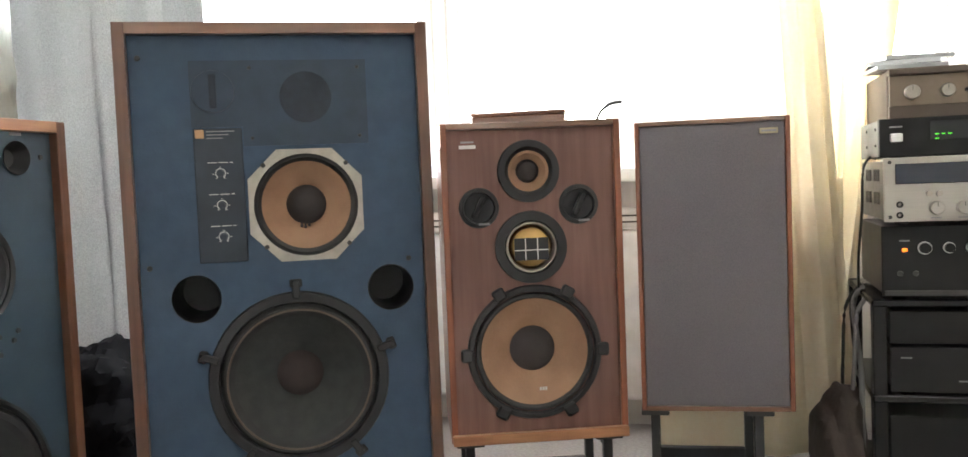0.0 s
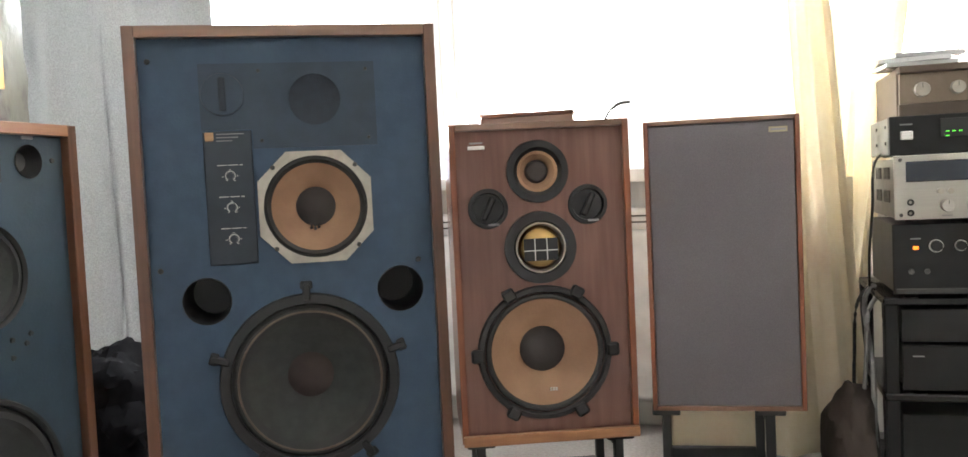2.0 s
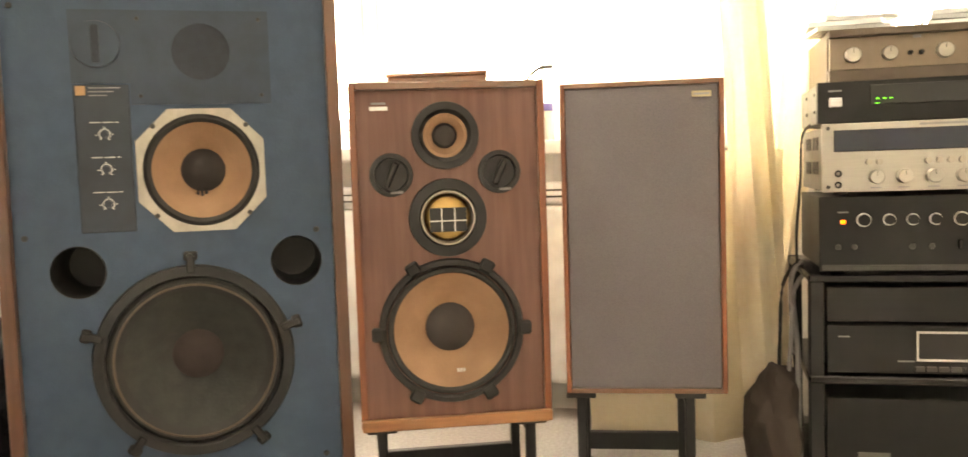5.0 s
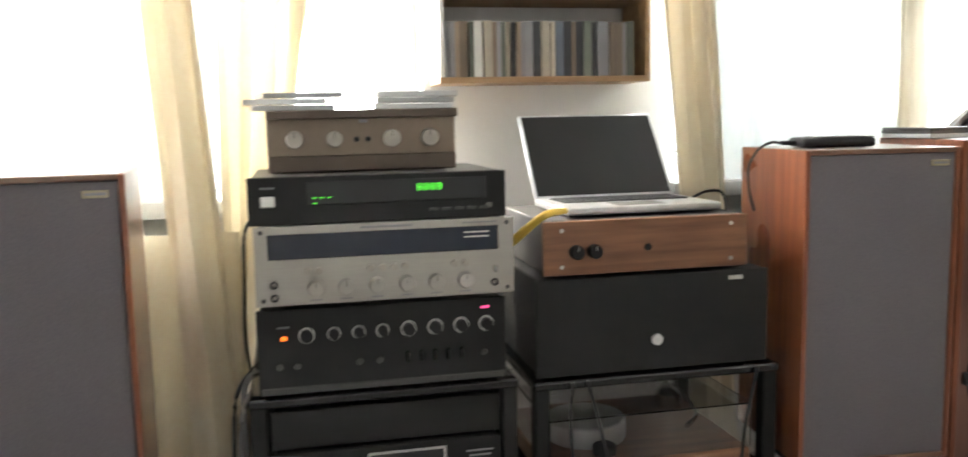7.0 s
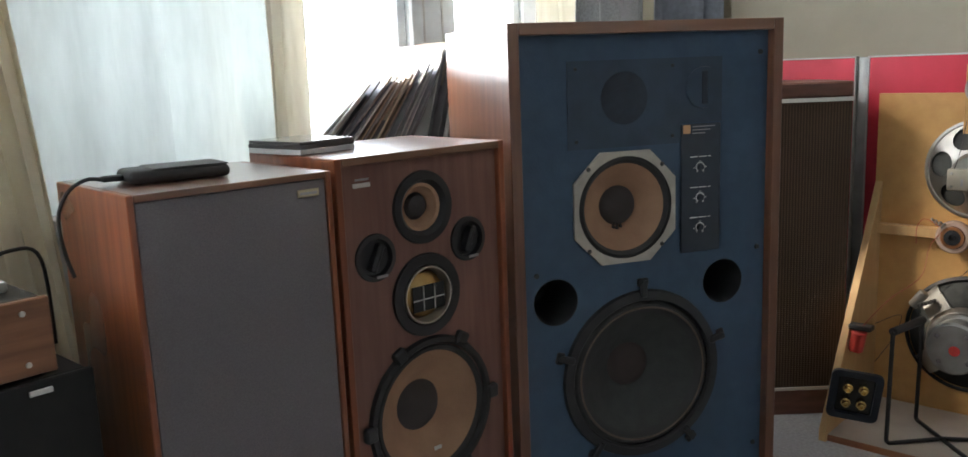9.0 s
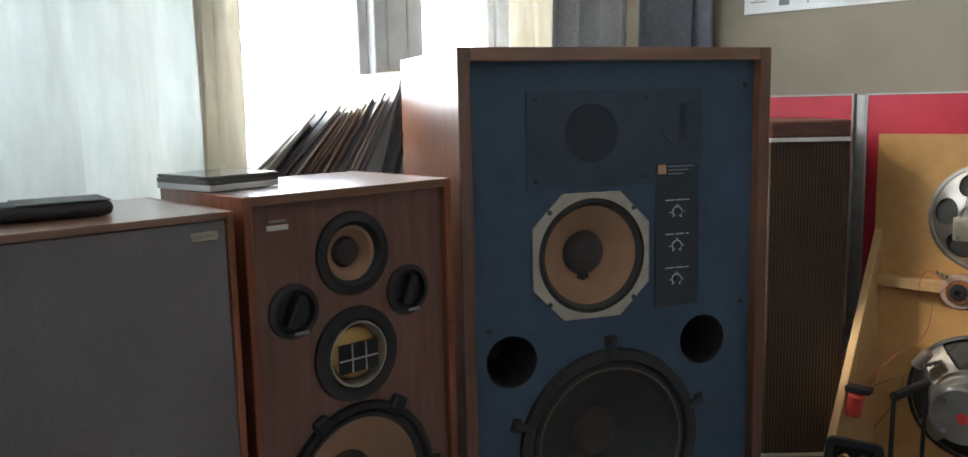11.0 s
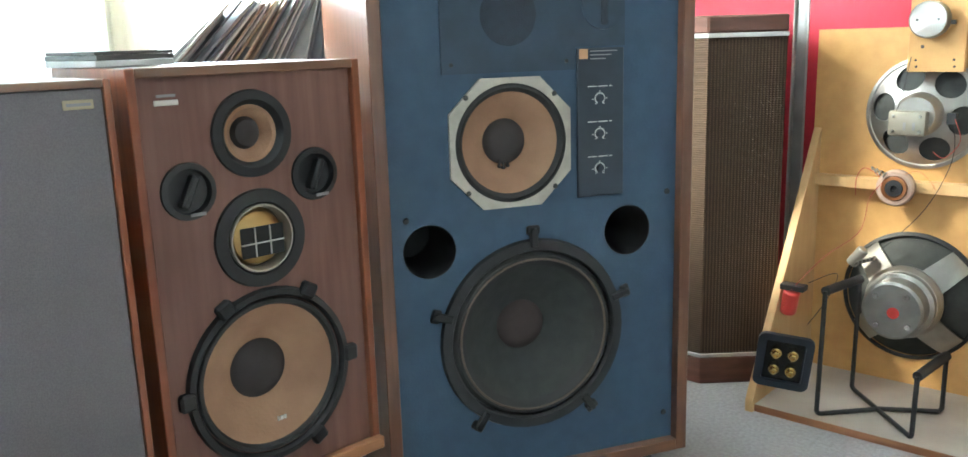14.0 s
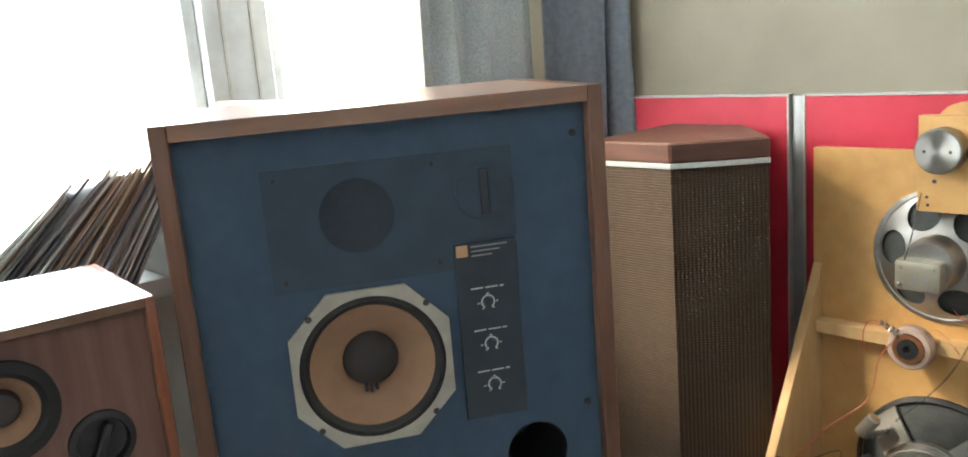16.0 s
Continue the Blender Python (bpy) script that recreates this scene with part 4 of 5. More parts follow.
for x in (0.098, 0.148, 0.2, 0.251, 0.301, 0.352):
    knob(a, x, 0, 0.034, 0.0135, 0.018, RECEIVER_FACE, label="brushed silver knob")
    part("print", box(B(), x - 0.01, x + 0.01, -0.001, 0, 0.012, 0.0145), GREY_PRINT, a)
for x in (0.085, 0.104, 0.19, 0.21, 0.229, 0.249, 0.334, 0.353):
    part("push_button", lathe(B(), x, 0.063, [(0.0062, 0), (0.006, -0.008), (0, -0.008)], 18), DULL_KNOB, a)
for x, z in ((0.03, 0.042), (0.03, 0.02), (0.405, 0.026)):
    part("socket", lathe(B(), x, z, [(0.0068, 0), (0.0066, -0.003), (0.004, -0.003), (0.003, 0.001), (0, 0.001)], 18), UNIT_BLACK, a)
part("lever", box(B(), 0.402, 0.408, -0.012, 0, 0.045, 0.056, 0.001), CHROME, a)
for x in (0.012, 0.428):
    for z in (0.016, 0.13):
        part("screw", lathe(B(), x, z, [(0.004, 0), (0.0035, -0.002), (0, -0.002)], 12), DARK_STEEL, a)
for k in range(2):
    for z in (0.04, 0.09):
        for i in range(6):
            part("vent_slot", box(B(), 0.0035, 0.006, 0.09 + 0.11 * k + i * 0.012, 0.096 + 0.11 * k + i * 0.012, z, z + 0.026), DARK_STEEL, a)

# black tuner
a = thing("tuner", pose(0.434, 1.952, 0.771), "black digital tuner showing green figures", "tuner")
case(a, 0, 0.435, 0, 0.3, 0, 0.081, GREY_STEEL, front=UNIT_BLACK, front_t=0.02, gap=0.002)
part("display_window", box(B(), 0.095, 0.4, -0.002, 0, 0.034, 0.072, 0.001), SMOKED, a)
part("power_button", box(B(), 0.02, 0.044, -0.008, 0, 0.032, 0.05, 0.002), SILVER, a, "square silver power button")
part("print", box(B(), 0.02, 0.044, -0.001, 0, 0.062, 0.065), GREY_PRINT, a)
for x in (0.105, 0.117, 0.129):
    part("green_bar", box(B(), x, x + 0.0065, -0.0032, -0.002, 0.0445, 0.0463), GREEN_LED, a)
part("green_bar", box(B(), 0.105, 0.1115, -0.0032, -0.002, 0.0355, 0.0373), GREEN_LED, a)
for i in range(4):
    x = 0.28 + i * 0.0115
    dg = B()
    for c, d, e, f in ((0.001, 0.0065, 0.0, 0.0014), (0.001, 0.0065, 0.005, 0.0064), (0.001, 0.0065, 0.01, 0.0114), (0.0, 0.0014, 0.001, 0.0105), (0.006, 0.0074, 0.001, 0.0105)):
        box(dg, x + c, x + d, -0.0032, -0.002, 0.052 + e, 0.052 + f)
    part("green_figure", dg, GREEN_LED, a)
for i in range(5):
    part("button", box(B(), 0.3 + i * 0.022, 0.316 + i * 0.022, -0.003, 0, 0.016, 0.021, 0.0005), DARK_STEEL, a)
part("model_mark", box(B(), 0.4, 0.41, -0.0025, 0, 0.018, 0.026), GREY_STEEL, a)
for y in (0.08, 0.2):
    for z in (0.025, 0.06):
        part("screw", box(B(), 0.0035, 0.006, y, y + 0.006, z, z + 0.006), DARK_STEEL, a)

# bronze preamplifier with a hooded face
a = thing("preamplifier", pose(0.467, 2.04, 0.853), "bronze preamplifier with four pale round knobs", "preamplifier")
case(a, 0, 0.335, 0.012, 0.3, 0, 0.108, BRONZE_DARK, gap=0.002)
part("front_panel", box(B(), 0.004, 0.331, 0.006, 0.02, 0.03, 0.094, 0.001), BRONZE, a)
hd = B()
box(hd, 0, 0.335, -0.012, 0.02, 0.094, 0.109, 0.002)
part("hood", hd, BRONZE_DARK, a)
part("lower_panel", box(B(), 0.002, 0.333, 0.002, 0.0195, 0.0015, 0.03, 0.002), BRONZE_DARK, a)
part("name_mark", box(B(), 0.16, 0.175, 0.004, 0.006, 0.086, 0.092), GREY_PRINT, a)
for x, r in ((0.047, 0.0155), (0.116, 0.014), (0.217, 0.0155), (0.285, 0.0155)):
    kk = knob(a, x, 0.006, 0.058, r, 0.016, DULL_KNOB, label="pale turned metal knob")
for x in (0.155, 0.175):
    part("switch", lathe(B(), x, 0.057, [(0.005, 0.006), (0.004, -0.004), (0, -0.004)], 14), UNIT_BLACK, a)
# disc cases on it
rnd = random.Random(5)
for i, (x, y, z, rz) in enumerate(((0.445, 2.03, 0.962, 6), (0.43, 2.05, 0.973, -4), (0.465, 2.045, 0.984, 10), (0.655, 2.05, 0.962, -3), (0.66, 2.045, 0.973, 5), (0.665, 2.06, 0.984, -8))):
    solid("disc_case", box(B(), 0, 0.142, 0, 0.125, 0, 0.0095, 0.001), JEWEL, "clear plastic disc case in a loose pile", "disc case", "disc cases on the preamplifier", m=pose(x, y, z, 0, 0, rz))
# units lower in the rack
a = thing("equipment_box", pose(0.452, 1.975, 0.372), "plain black unit on the rack's middle shelf", "hi-fi unit")
case(a, 0, 0.405, 0, 0.3, 0, 0.075, UNIT_BLACK, front=UNIT_BLACK)
a = thing("cassette_deck", pose(0.452, 1.968, 0.27), "black cassette deck with a framed tape window", "cassette deck")
case(a, 0, 0.405, 0, 0.3, 0, 0.101, UNIT_BLACK, front=UNIT_BLACK)
tw = part("tape_window", box(B(), 0.165, 0.3, -0.004, 0, 0.035, 0.09, 0.002), SMOKED, a)
fr = B()
plate(fr, [rect(0.163, 0.302, 0.033, 0.092), rect(0.167, 0.298, 0.037, 0.088)], -0.006, -0.004)
part("window_trim", fr, SILVER, tw)
for x, z, w in ((0.02, 0.078, 0.022), (0.13, 0.03, 0.03), (0.34, 0.075, 0.05), (0.345, 0.066, 0.04), (0.36, 0.028, 0.014)):
    part("print", box(B(), x, x + w, -0.0012, 0, z, z + 0.003), GREY_PRINT, a)
for i in range(6):
    part("key", box(B(), 0.16 + i * 0.022, 0.178 + i * 0.022, -0.006, 0, 0.012, 0.022, 0.001), DARK_STEEL, a)
a = thing("power_amplifier", pose(0.452, 1.985, 0.06), "black power amplifier on the rack's bottom shelf", "amplifier")
case(a, 0, 0.405, 0, 0.3, 0, 0.16, UNIT_BLACK, front=UNIT_BLACK)
part("label_plate", box(B(), 0.06, 0.12, -0.0015, 0, 0.03, 0.05), GREY_STEEL, a)


bm = B()
bmesh.ops.create_grid(bm, x_segments=14, y_segments=14, size=0.5)
for v in bm.verts:
    u, w_ = v.co.x, v.co.y
    v.co = Vector((0.012 * noise.noise(Vector((u * 4, w_ * 4, 2))), 0.07 * u + 0.02 * noise.noise(Vector((u * 5, w_ * 5, 9))), 0.085 * w_ + 0.03 * noise.noise(Vector((u * 3, w_ * 2, 5)))))
cs = solid("crumpled_sheet", bm, PAPER, "crumpled white plastic sheet tucked behind the rack post", "sheet", m=pose(0.434, 2.03, 0.385))
cs.modifiers.new("thickness", "SOLIDIFY").thickness = 0.001


# ---------------------------------------------------------------- right rack
R2 = pose(0.93, 2.0, 0)
rack(R2, 0.5, 0.42, (0.225, 0.45), 0.45, "black metal table rack with turntable beneath", post=0.03)
a = thing("power_amplifier", pose(0.935, 2.0, 0.452), "large black box amplifier with one silver button", "amplifier")
case(a, 0, 0.47, 0, 0.38, 0, 0.19, UNIT_BLACK, front=UNIT_BLACK, front_t=0.01)
part("power_button", lathe(B(), 0.238, 0.065, [(0.011, 0), (0.0105, -0.006), (0, -0.006)], 24), SILVER, a, "round silver button")
part("badge", box(B(), 0.385, 0.415, -0.003, 0, 0.172, 0.18, 0.001), SILVER, a)
a = thing("amplifier", pose(0.952, 2.005, 0.643), "amplifier with a walnut front panel and black knobs", "amplifier")
case(a, 0, 0.41, 0, 0.33, 0, 0.107, DARK_STEEL, front=WOOD_FRONT, front_t=0.012)
for x in (0.062, 0.097):
    knob(a, x, 0, 0.05, 0.013, 0.018, UNIT_BLACK)
part("socket", lathe(B(), 0.205, 0.052, [(0.007, 0), (0.006, -0.003), (0, -0.001)], 16), UNIT_BLACK, a)
for x in (0.035, 0.375):
    for z in (0.022, 0.09):
        part("screw", lathe(B(), x, z, [(0.004, 0), (0.0035, -0.0025), (0, -0.003)], 12), SILVER, a)


def laptop():
    lp = thing("laptop", pose(1.012, 2.045, 0.752, 0, 0, 0.5), "open silver laptop with a dark screen", "laptop")
    w, d = 0.318, 0.225
    part("base", box(B(), 0, w, 0, d, 0.003, 0.018, 0.004, 2), LAPTOP, lp)
    for x in (0.03, w - 0.03):
        for y in (0.03, d - 0.03):
            part("foot", lathe_z(B(), x, y, [(0.008, 0), (0.008, 0.003), (0, 0.003)], 12), RUBBER, lp)
    kb = part("keyboard_well", box(B(), 0.025, w - 0.025, 0.1, 0.205, 0.0178, 0.0186), DARK_STEEL, lp)
    for r in range(5):
        for c in range(13):
            part("key", box(B(), 0.028 + c * 0.0209, 0.0462 + c * 0.0209, 0.103 + r * 0.0202, 0.1205 + r * 0.0202, 0.0186, 0.0202, 0.0005), KEY, kb)
    part("trackpad", box(B(), w / 2 - 0.05, w / 2 + 0.05, 0.015, 0.085, 0.0179, 0.0186), GREY_STEEL, lp)
    lid = B()
    box(lid, 0, w, 0, 0.008, 0, 0.222, 0.003, 2)
    rot = Matrix.Translation((0, d - 0.006, 0.018)) @ Matrix.Rotation(radians(-37), 4, "X")
    bmesh.ops.transform(lid, matrix=rot, verts=lid.verts[:])
    l = part("lid", lid, LAPTOP, lp)
    sc = B()
    box(sc, 0.006, w - 0.006, -0.0012, 0.0, 0.006, 0.216)
    bmesh.ops.transform(sc, matrix=rot, verts=sc.verts[:])
    part("screen", sc, SCREEN, l, "dark glossy screen")


laptop()


def turntable():
    t = thing("turntable", pose(0.955, 2.0, 0.226), "turntable with a brown plinth under a clear cover", "turntable")
    w, d = 0.42, 0.36
    part("plinth", box(B(), 0, w, 0, d, 0.012, 0.055, 0.004), WOOD_FRONT, t)
    part("trim", box(B(), -0.001, w + 0.001, -0.003, 0.0, 0.006, 0.014), SILVER, t)
    for x in (0.04, w - 0.04):
        for y in (0.04, d - 0.04):
            part("foot", lathe_z(B(), x, y, [(0.018, 0), (0.018, 0.012), (0, 0.012)]), RUBBER, t)
    part("platter", lathe_z(B(), 0.125, 0.15, [(0.08, 0.055), (0.082, 0.06), (0.082, 0.094), (0.078, 0.098), (0, 0.098)], 48), SILVER, t, "silver platter hub")
    part("weight", lathe_z(B(), 0.13, 0.05, [(0.024, 0.055), (0.024, 0.07), (0.02, 0.074), (0, 0.074)], 28), RUBBER, t)
    part("tonearm", tube(B(), [(0.37, 0.3, 0.1), (0.37, 0.2, 0.1), (0.35, 0.1, 0.098), (0.31, 0.06, 0.09)], 0.005), CHROME, t)
    part("arm_base", lathe_z(B(), 0.37, 0.28, [(0.03, 0.055), (0.03, 0.085), (0.018, 0.1), (0, 0.1)]), CHROME, t)
    for a_, b_, c_, d_, e_, f_ in ((0, w, 0, 0.003, 0.058, 0.1448), (0, w, d - 0.003, d, 0.058, 0.1448), (0, 0.003, 0.0032, d - 0.0032, 0.058, 0.1448), (w - 0.003, w, 0.0032, d - 0.0032, 0.058, 0.1448), (0, w, 0, d, 0.145, 0.148)):
        part("dust_cover_panel", box(B(), a_, b_, c_, d_, e_, f_), ACRYLIC, t, "clear acrylic dust cover side", smooth=False)


turntable()

for k, (dy, dz) in enumerate(((0, 0), (0.012, -0.012))):
    solid("cable", tube(B(), [(0.9, 2.12 + dy, 0.69 + dz), (0.925, 2.07 + dy, 0.725 + dz), (0.965, 2.04, 0.762 + dz * 0.4), (1.01, 2.046, 0.766)], 0.0055), YELLOW_CABLE, "thick yellow cable running up to the laptop", "cable", "yellow cables")
solid("cable", tube(B(), [(1.33, 2.2, 0.76), (1.4, 2.24, 0.775), (1.45, 2.26, 0.75), (1.47, 2.3, 0.6)], 0.003), BLACK, "thin black cable from laptop towards the curtain", "cable")
for k, pts in enumerate((((1.0, 1.985, 0.45), (0.99, 1.97, 0.36), (1.01, 1.98, 0.2), (1.05, 2.0, 0.02)), ((1.03, 1.99, 0.45), (1.06, 1.975, 0.3), (1.04, 1.99, 0.15), (1.1, 2.0, 0.02)),
                         ((1.38, 1.99, 0.45), (1.35, 1.98, 0.33), (1.34, 1.99, 0.2), (1.3, 2.02, 0.02)))):
    solid("cable", tube(B(), pts, 0.0035), BLACK, "black cable hanging from the table rack", "cable", "hanging cables")


# ---------------------------------------------------------------- wall shelf with discs
sh = thing("wall_shelf", pose(0.845, 2.46, 1.024), "wooden wall shelf holding rows of disc cases", "shelf")
SW, SD = 0.51, 0.158
part("bottom_board", box(B(), 0, SW, 0, SD, 0, 0.014, 0.001), SHELF_WOOD, sh)
part("middle_board", box(B(), 0.012, SW - 0.012, 0.004, SD, 0.19, 0.203, 0.001), SHELF_WOOD, sh)
part("top_board", box(B(), 0.012, SW - 0.012, 0.0, SD, 0.385, 0.4, 0.001), SHELF_WOOD, sh)
part("side_board", box(B(), 0, 0.012, 0, SD, 0.014, 0.4, 0.001), WHITE_BOARD, sh)
part("side_board", box(B(), SW - 0.012, SW, 0, SD, 0.014, 0.4, 0.001), SHELF_WOOD, sh)
part("back_board", box(B(), 0.012, SW - 0.012, SD - 0.005, SD, 0.014, 0.385), WHITE_BOARD, sh)
CASES = [mesh_of("disc_case", box(B(), 0, 0.0102, 0, 0.14, 0, 0.125, 0.0008), m) for m in SPINES]
THICK = [mesh_of("disc_case", box(B(), 0, 0.019, 0, 0.14, 0, 0.127, 0.0008), m) for m in SPINES]
rnd = random.Random(11)
for z in (1.0382, 1.2272):
    x = 0.845 + 0.016
    while x < 0.845 + SW - 0.045:
        fat = rnd.random() < 0.3
        me = rnd.choices(THICK if fat else CASES, (3, 5, 3, 6, 2, 0.5, 5, 1))[0]
        ob = new("disc_case", me)
        ob.matrix_basis = pose(x, 2.463 + rnd.uniform(0, 0.006), z)
        tagged(ob, "plastic disc case standing on the wall shelf", "disc case", "disc cases on the shelf")
        x += (0.0195 if fat else 0.0106) + (rnd.random() < 0.1) * 0.004

# ---------------------------------------------------------------- small things on the speakers and sills
# a portable drive with its cable
hdm = RG_POSE @ pose(0.045, 0.1, 0.869, 0, 0, -8)
hdv = thing("hard_drive", hdm, "black portable hard drive with cable", "hard drive")
part("body", box(B(), 0, 0.15, 0, 0.09, 0.001, 0.021, 0.009, 3), BLACK, hdv)
part("lid", box(B(), 0.035, 0.147, 0.003, 0.087, 0.0205, 0.0225, 0.001), DARK_STEEL, hdv)
part("plug", box(B(), -0.03, 0.0, 0.035, 0.05, 0.006, 0.015, 0.002), BLACK, hdv)
part("cable", tube(B(), [(-0.03, 0.042, 0.01), (-0.05, 0.043, 0.012), (-0.075, 0.05, -0.004), (-0.09, 0.06, -0.04), (-0.088, 0.06, -0.09), (-0.08, 0.05, -0.13)], 0.003), BLACK, hdv)
for dx, dy, z, h, rz, m_, tone in ((0.0, 0.0, 0.881, 0.0095, 9, JEWEL, "clear"), (0.003, 0.002, 0.8908, 0.0075, 10, DARK_CASE, "dark"), (0.001, 0.004, 0.8986, 0.005, 8, DARK_CASE, "slim dark")):
    solid("disc_case", box(B(), 0, 0.128, 0, 0.145, 0, h, 0.0008), m_, tone + " disc case lying on the walnut speaker", "disc case", "disc cases on the speaker", m=RP_POSE @ pose(0.003 + dx, 0.108 + dy, z, 0, 0, rz))

# wooden box on the left walnut speaker, with its lead
bxm = LP_POSE @ pose(0.08, 0.14, 0.881, 0, 0, -14)
wb = thing("wooden_box", bxm, "small brown wooden box lying on the speaker", "box")
part("body", box(B(), 0, 0.21, 0, 0.14, 0, 0.022, 0.003), WALNUT_TOP, wb)
part("lid", box(B(), -0.002, 0.212, -0.002, 0.142, 0.0222, 0.03, 0.002), WALNUT_TOP, wb)
solid("cable", tube(B(), [(-0.18, 2.12, 0.885), (-0.172, 2.15, 0.915), (-0.15, 2.17, 0.937), (-0.125, 2.2, 0.943)], 0.004), BLACK, "black cable rising behind the walnut speaker", "cable")


def plant(x, y, z, h, seed, label):
    rnd = random.Random(seed)
    p = thing("potted_plant", pose(x, y, z), label, "plant")
    part("pot", lathe_z(B(), 0, 0, [(0.04, 0), (0.055, 0.1), (0.05, 0.1), (0.047, 0.09), (0, 0.088)], 28), PURPLE if seed == 1 else TERRACOTTA, p)
    for i in range(14):
        a, ln = rnd.uniform(0, 6.28), h * rnd.uniform(0.6, 1.1)
        bm = B()
        L, R_ = [], []
        for k in range(9):
            t = k / 8
            wd = 0.011 * math.sin(math.pi * min(1, t * 0.9 + 0.12)) + 0.001
            px, pz = 0.08 * t * t + 0.012 * t, ln * (t - 0.38 * t * t)
            L.append(bm.verts.new((px, -wd, 0.088 + pz)))
            R_.append(bm.verts.new((px, wd, 0.088 + pz + 0.002)))
        for k in range(8):
            bm.faces.new((L[k], L[k + 1], R_[k + 1], R_[k]))
        bmesh.ops.rotate(bm, cent=(0, 0, 0), matrix=Matrix.Rotation(a, 3, "Z"), verts=bm.verts[:])
        lf = part("leaf", bm, LEAF, p)
        lf.modifiers.new("thickness", "SOLIDIFY").thickness = 0.001


plant(-0.86, 2.52, 0.779, 0.2, 1, "green leafed plant in a purple pot on the sill")
plant(2.1, 2.6, 0.779, 0.1, 2, "green leafed plant on the sill behind curtain")
# things on the sill seen between the speakers
jar = thing("jar", pose(-0.2, 2.52, 0.779), "small white jar with a purple lid", "jar")
part("body", lathe_z(B(), 0, 0, [(0.03, 0), (0.032, 0.07), (0.025, 0.08), (0, 0.08)], 24), TERRACOTTA, jar)
part("lid", lathe_z(B(), 0, 0, [(0.027, 0.08), (0.027, 0.1), (0, 0.1)], 24), PURPLE, jar)

# records leaning on the second sill
rnd = random.Random(21)
RECS = [mesh_of("record_sleeve", box(B(), 0, 0.0045, 0, 0.31, 0, 0.312), m) for m in SPINES]
x, lean, second = 1.99, 54.0, False
while x < 2.65:
    gap = 2.35 < x < 2.42
    if x < 2.36:
        lean = 52 - (x - 1.99) / 0.36 * 20
    elif x > 2.42:
        lean = 20 - (x - 2.42) / 0.23 * 10
    if not gap:
        first_upright = x >= 2.42 and not second
        ob = new("record_sleeve", RECS[0] if first_upright else rnd.choices(RECS, (8, 6, 3, 8, 2, 0.5, 3, 1))[0])
        ob.matrix_basis = pose(x, 2.4 + rnd.uniform(0, 0.02), 0.78, 0, lean + rnd.uniform(-1.5, 1.5), 0) @ Matrix.Diagonal((1, 1, rnd.uniform(0.9, 1.03), 1))
        tagged(ob, "white record sleeve with a dark disc print leaning on the sill" if first_upright else "record sleeve leaning in a row on the sill", "record", "records on the sill")
        if first_upright:
            second = True
            bm = lathe(B(), 0, 0, [(0.05, 0.0), (0.05, -0.0012), (0, -0.0012)], 32)
            bmesh.ops.transform(bm, matrix=pose(-0.0004, 0.12, 0.17, 0, 0, -90), verts=bm.verts[:])
            part("printed_disc", bm, BLACK, ob, "dark round print")
    x += rnd.uniform(0.008, 0.013)


# ---------------------------------------------------------------- east wall: boards, column, open baffle
def red_board(y0, y1, label):
    b = thing("red_board", pose(0, 0, 0), label, "board", "red boards")
    part("panel", box(B(), 3.572, 3.594, y0, y1, 0.0, 1.004, 0.001), RED, b)
    part("edging", box(B(), 3.57, 3.596, y0, y1, 1.0045, 1.009, 0.001), STRIP, b)
    part("edging", box(B(), 3.57, 3.596, y0 - 0.005, y0 - 0.0005, 0.0, 1.009, 0.001), STRIP, b)
    part("edging", box(B(), 3.57, 3.596, y1 + 0.0005, y1 + 0.005, 0.0, 1.009, 0.001), STRIP, b)


red_board(1.777, 2.24, "tall red board with thin pale edging against the wall")
red_board(0.9, 1.734, "wide red board with thin pale edging against the wall")
solid("edge_channel", box(B(), 3.58, 3.597, 1.741, 1.77, 0.0, 1.006, 0.003, 2), CHANNEL, "grey metal channel between the two red boards", "channel")

ps = thing("poster", pose(0, 0, 0), "white printed poster on the beige wall", "poster")
part("sheet", box(B(), 3.596, 3.599, 0.9, 2.105, 1.245, 1.75), PAPER, ps)
part("rule", box(B(), 3.5952, 3.596, 1.915, 1.918, 1.262, 1.4), GREY_PRINT, ps)
for i, (y, w) in enumerate(((2.04, 0.045), (2.04, 0.035), (1.85, 0.14), (1.62, 0.1))):
    part("print", box(B(), 3.5952, 3.596, y, y + w, 1.275 + 0.008 * (i % 2), 1.279 + 0.008 * (i % 2)), GREY_PRINT, ps)
lgm = B()
box(lgm, 3.5952, 3.596, 1.97, 2.0, 1.262, 1.292)
part("mark", lgm, GREY_STEEL, ps)

col = thing("column_speaker", pose(0, 0, 0), "tall angular column speaker in brown mesh cloth", "loudspeaker")
HEX = [(3.225, 2.06), (3.225, 1.845), (3.36, 1.70), (3.535, 1.86), (3.535, 2.06)]


def grow(pts, k):
    c = Vector((sum(p[0] for p in pts) / len(pts), sum(p[1] for p in pts) / len(pts)))
    return [tuple(c + (Vector(p) - c) * k) for p in pts]


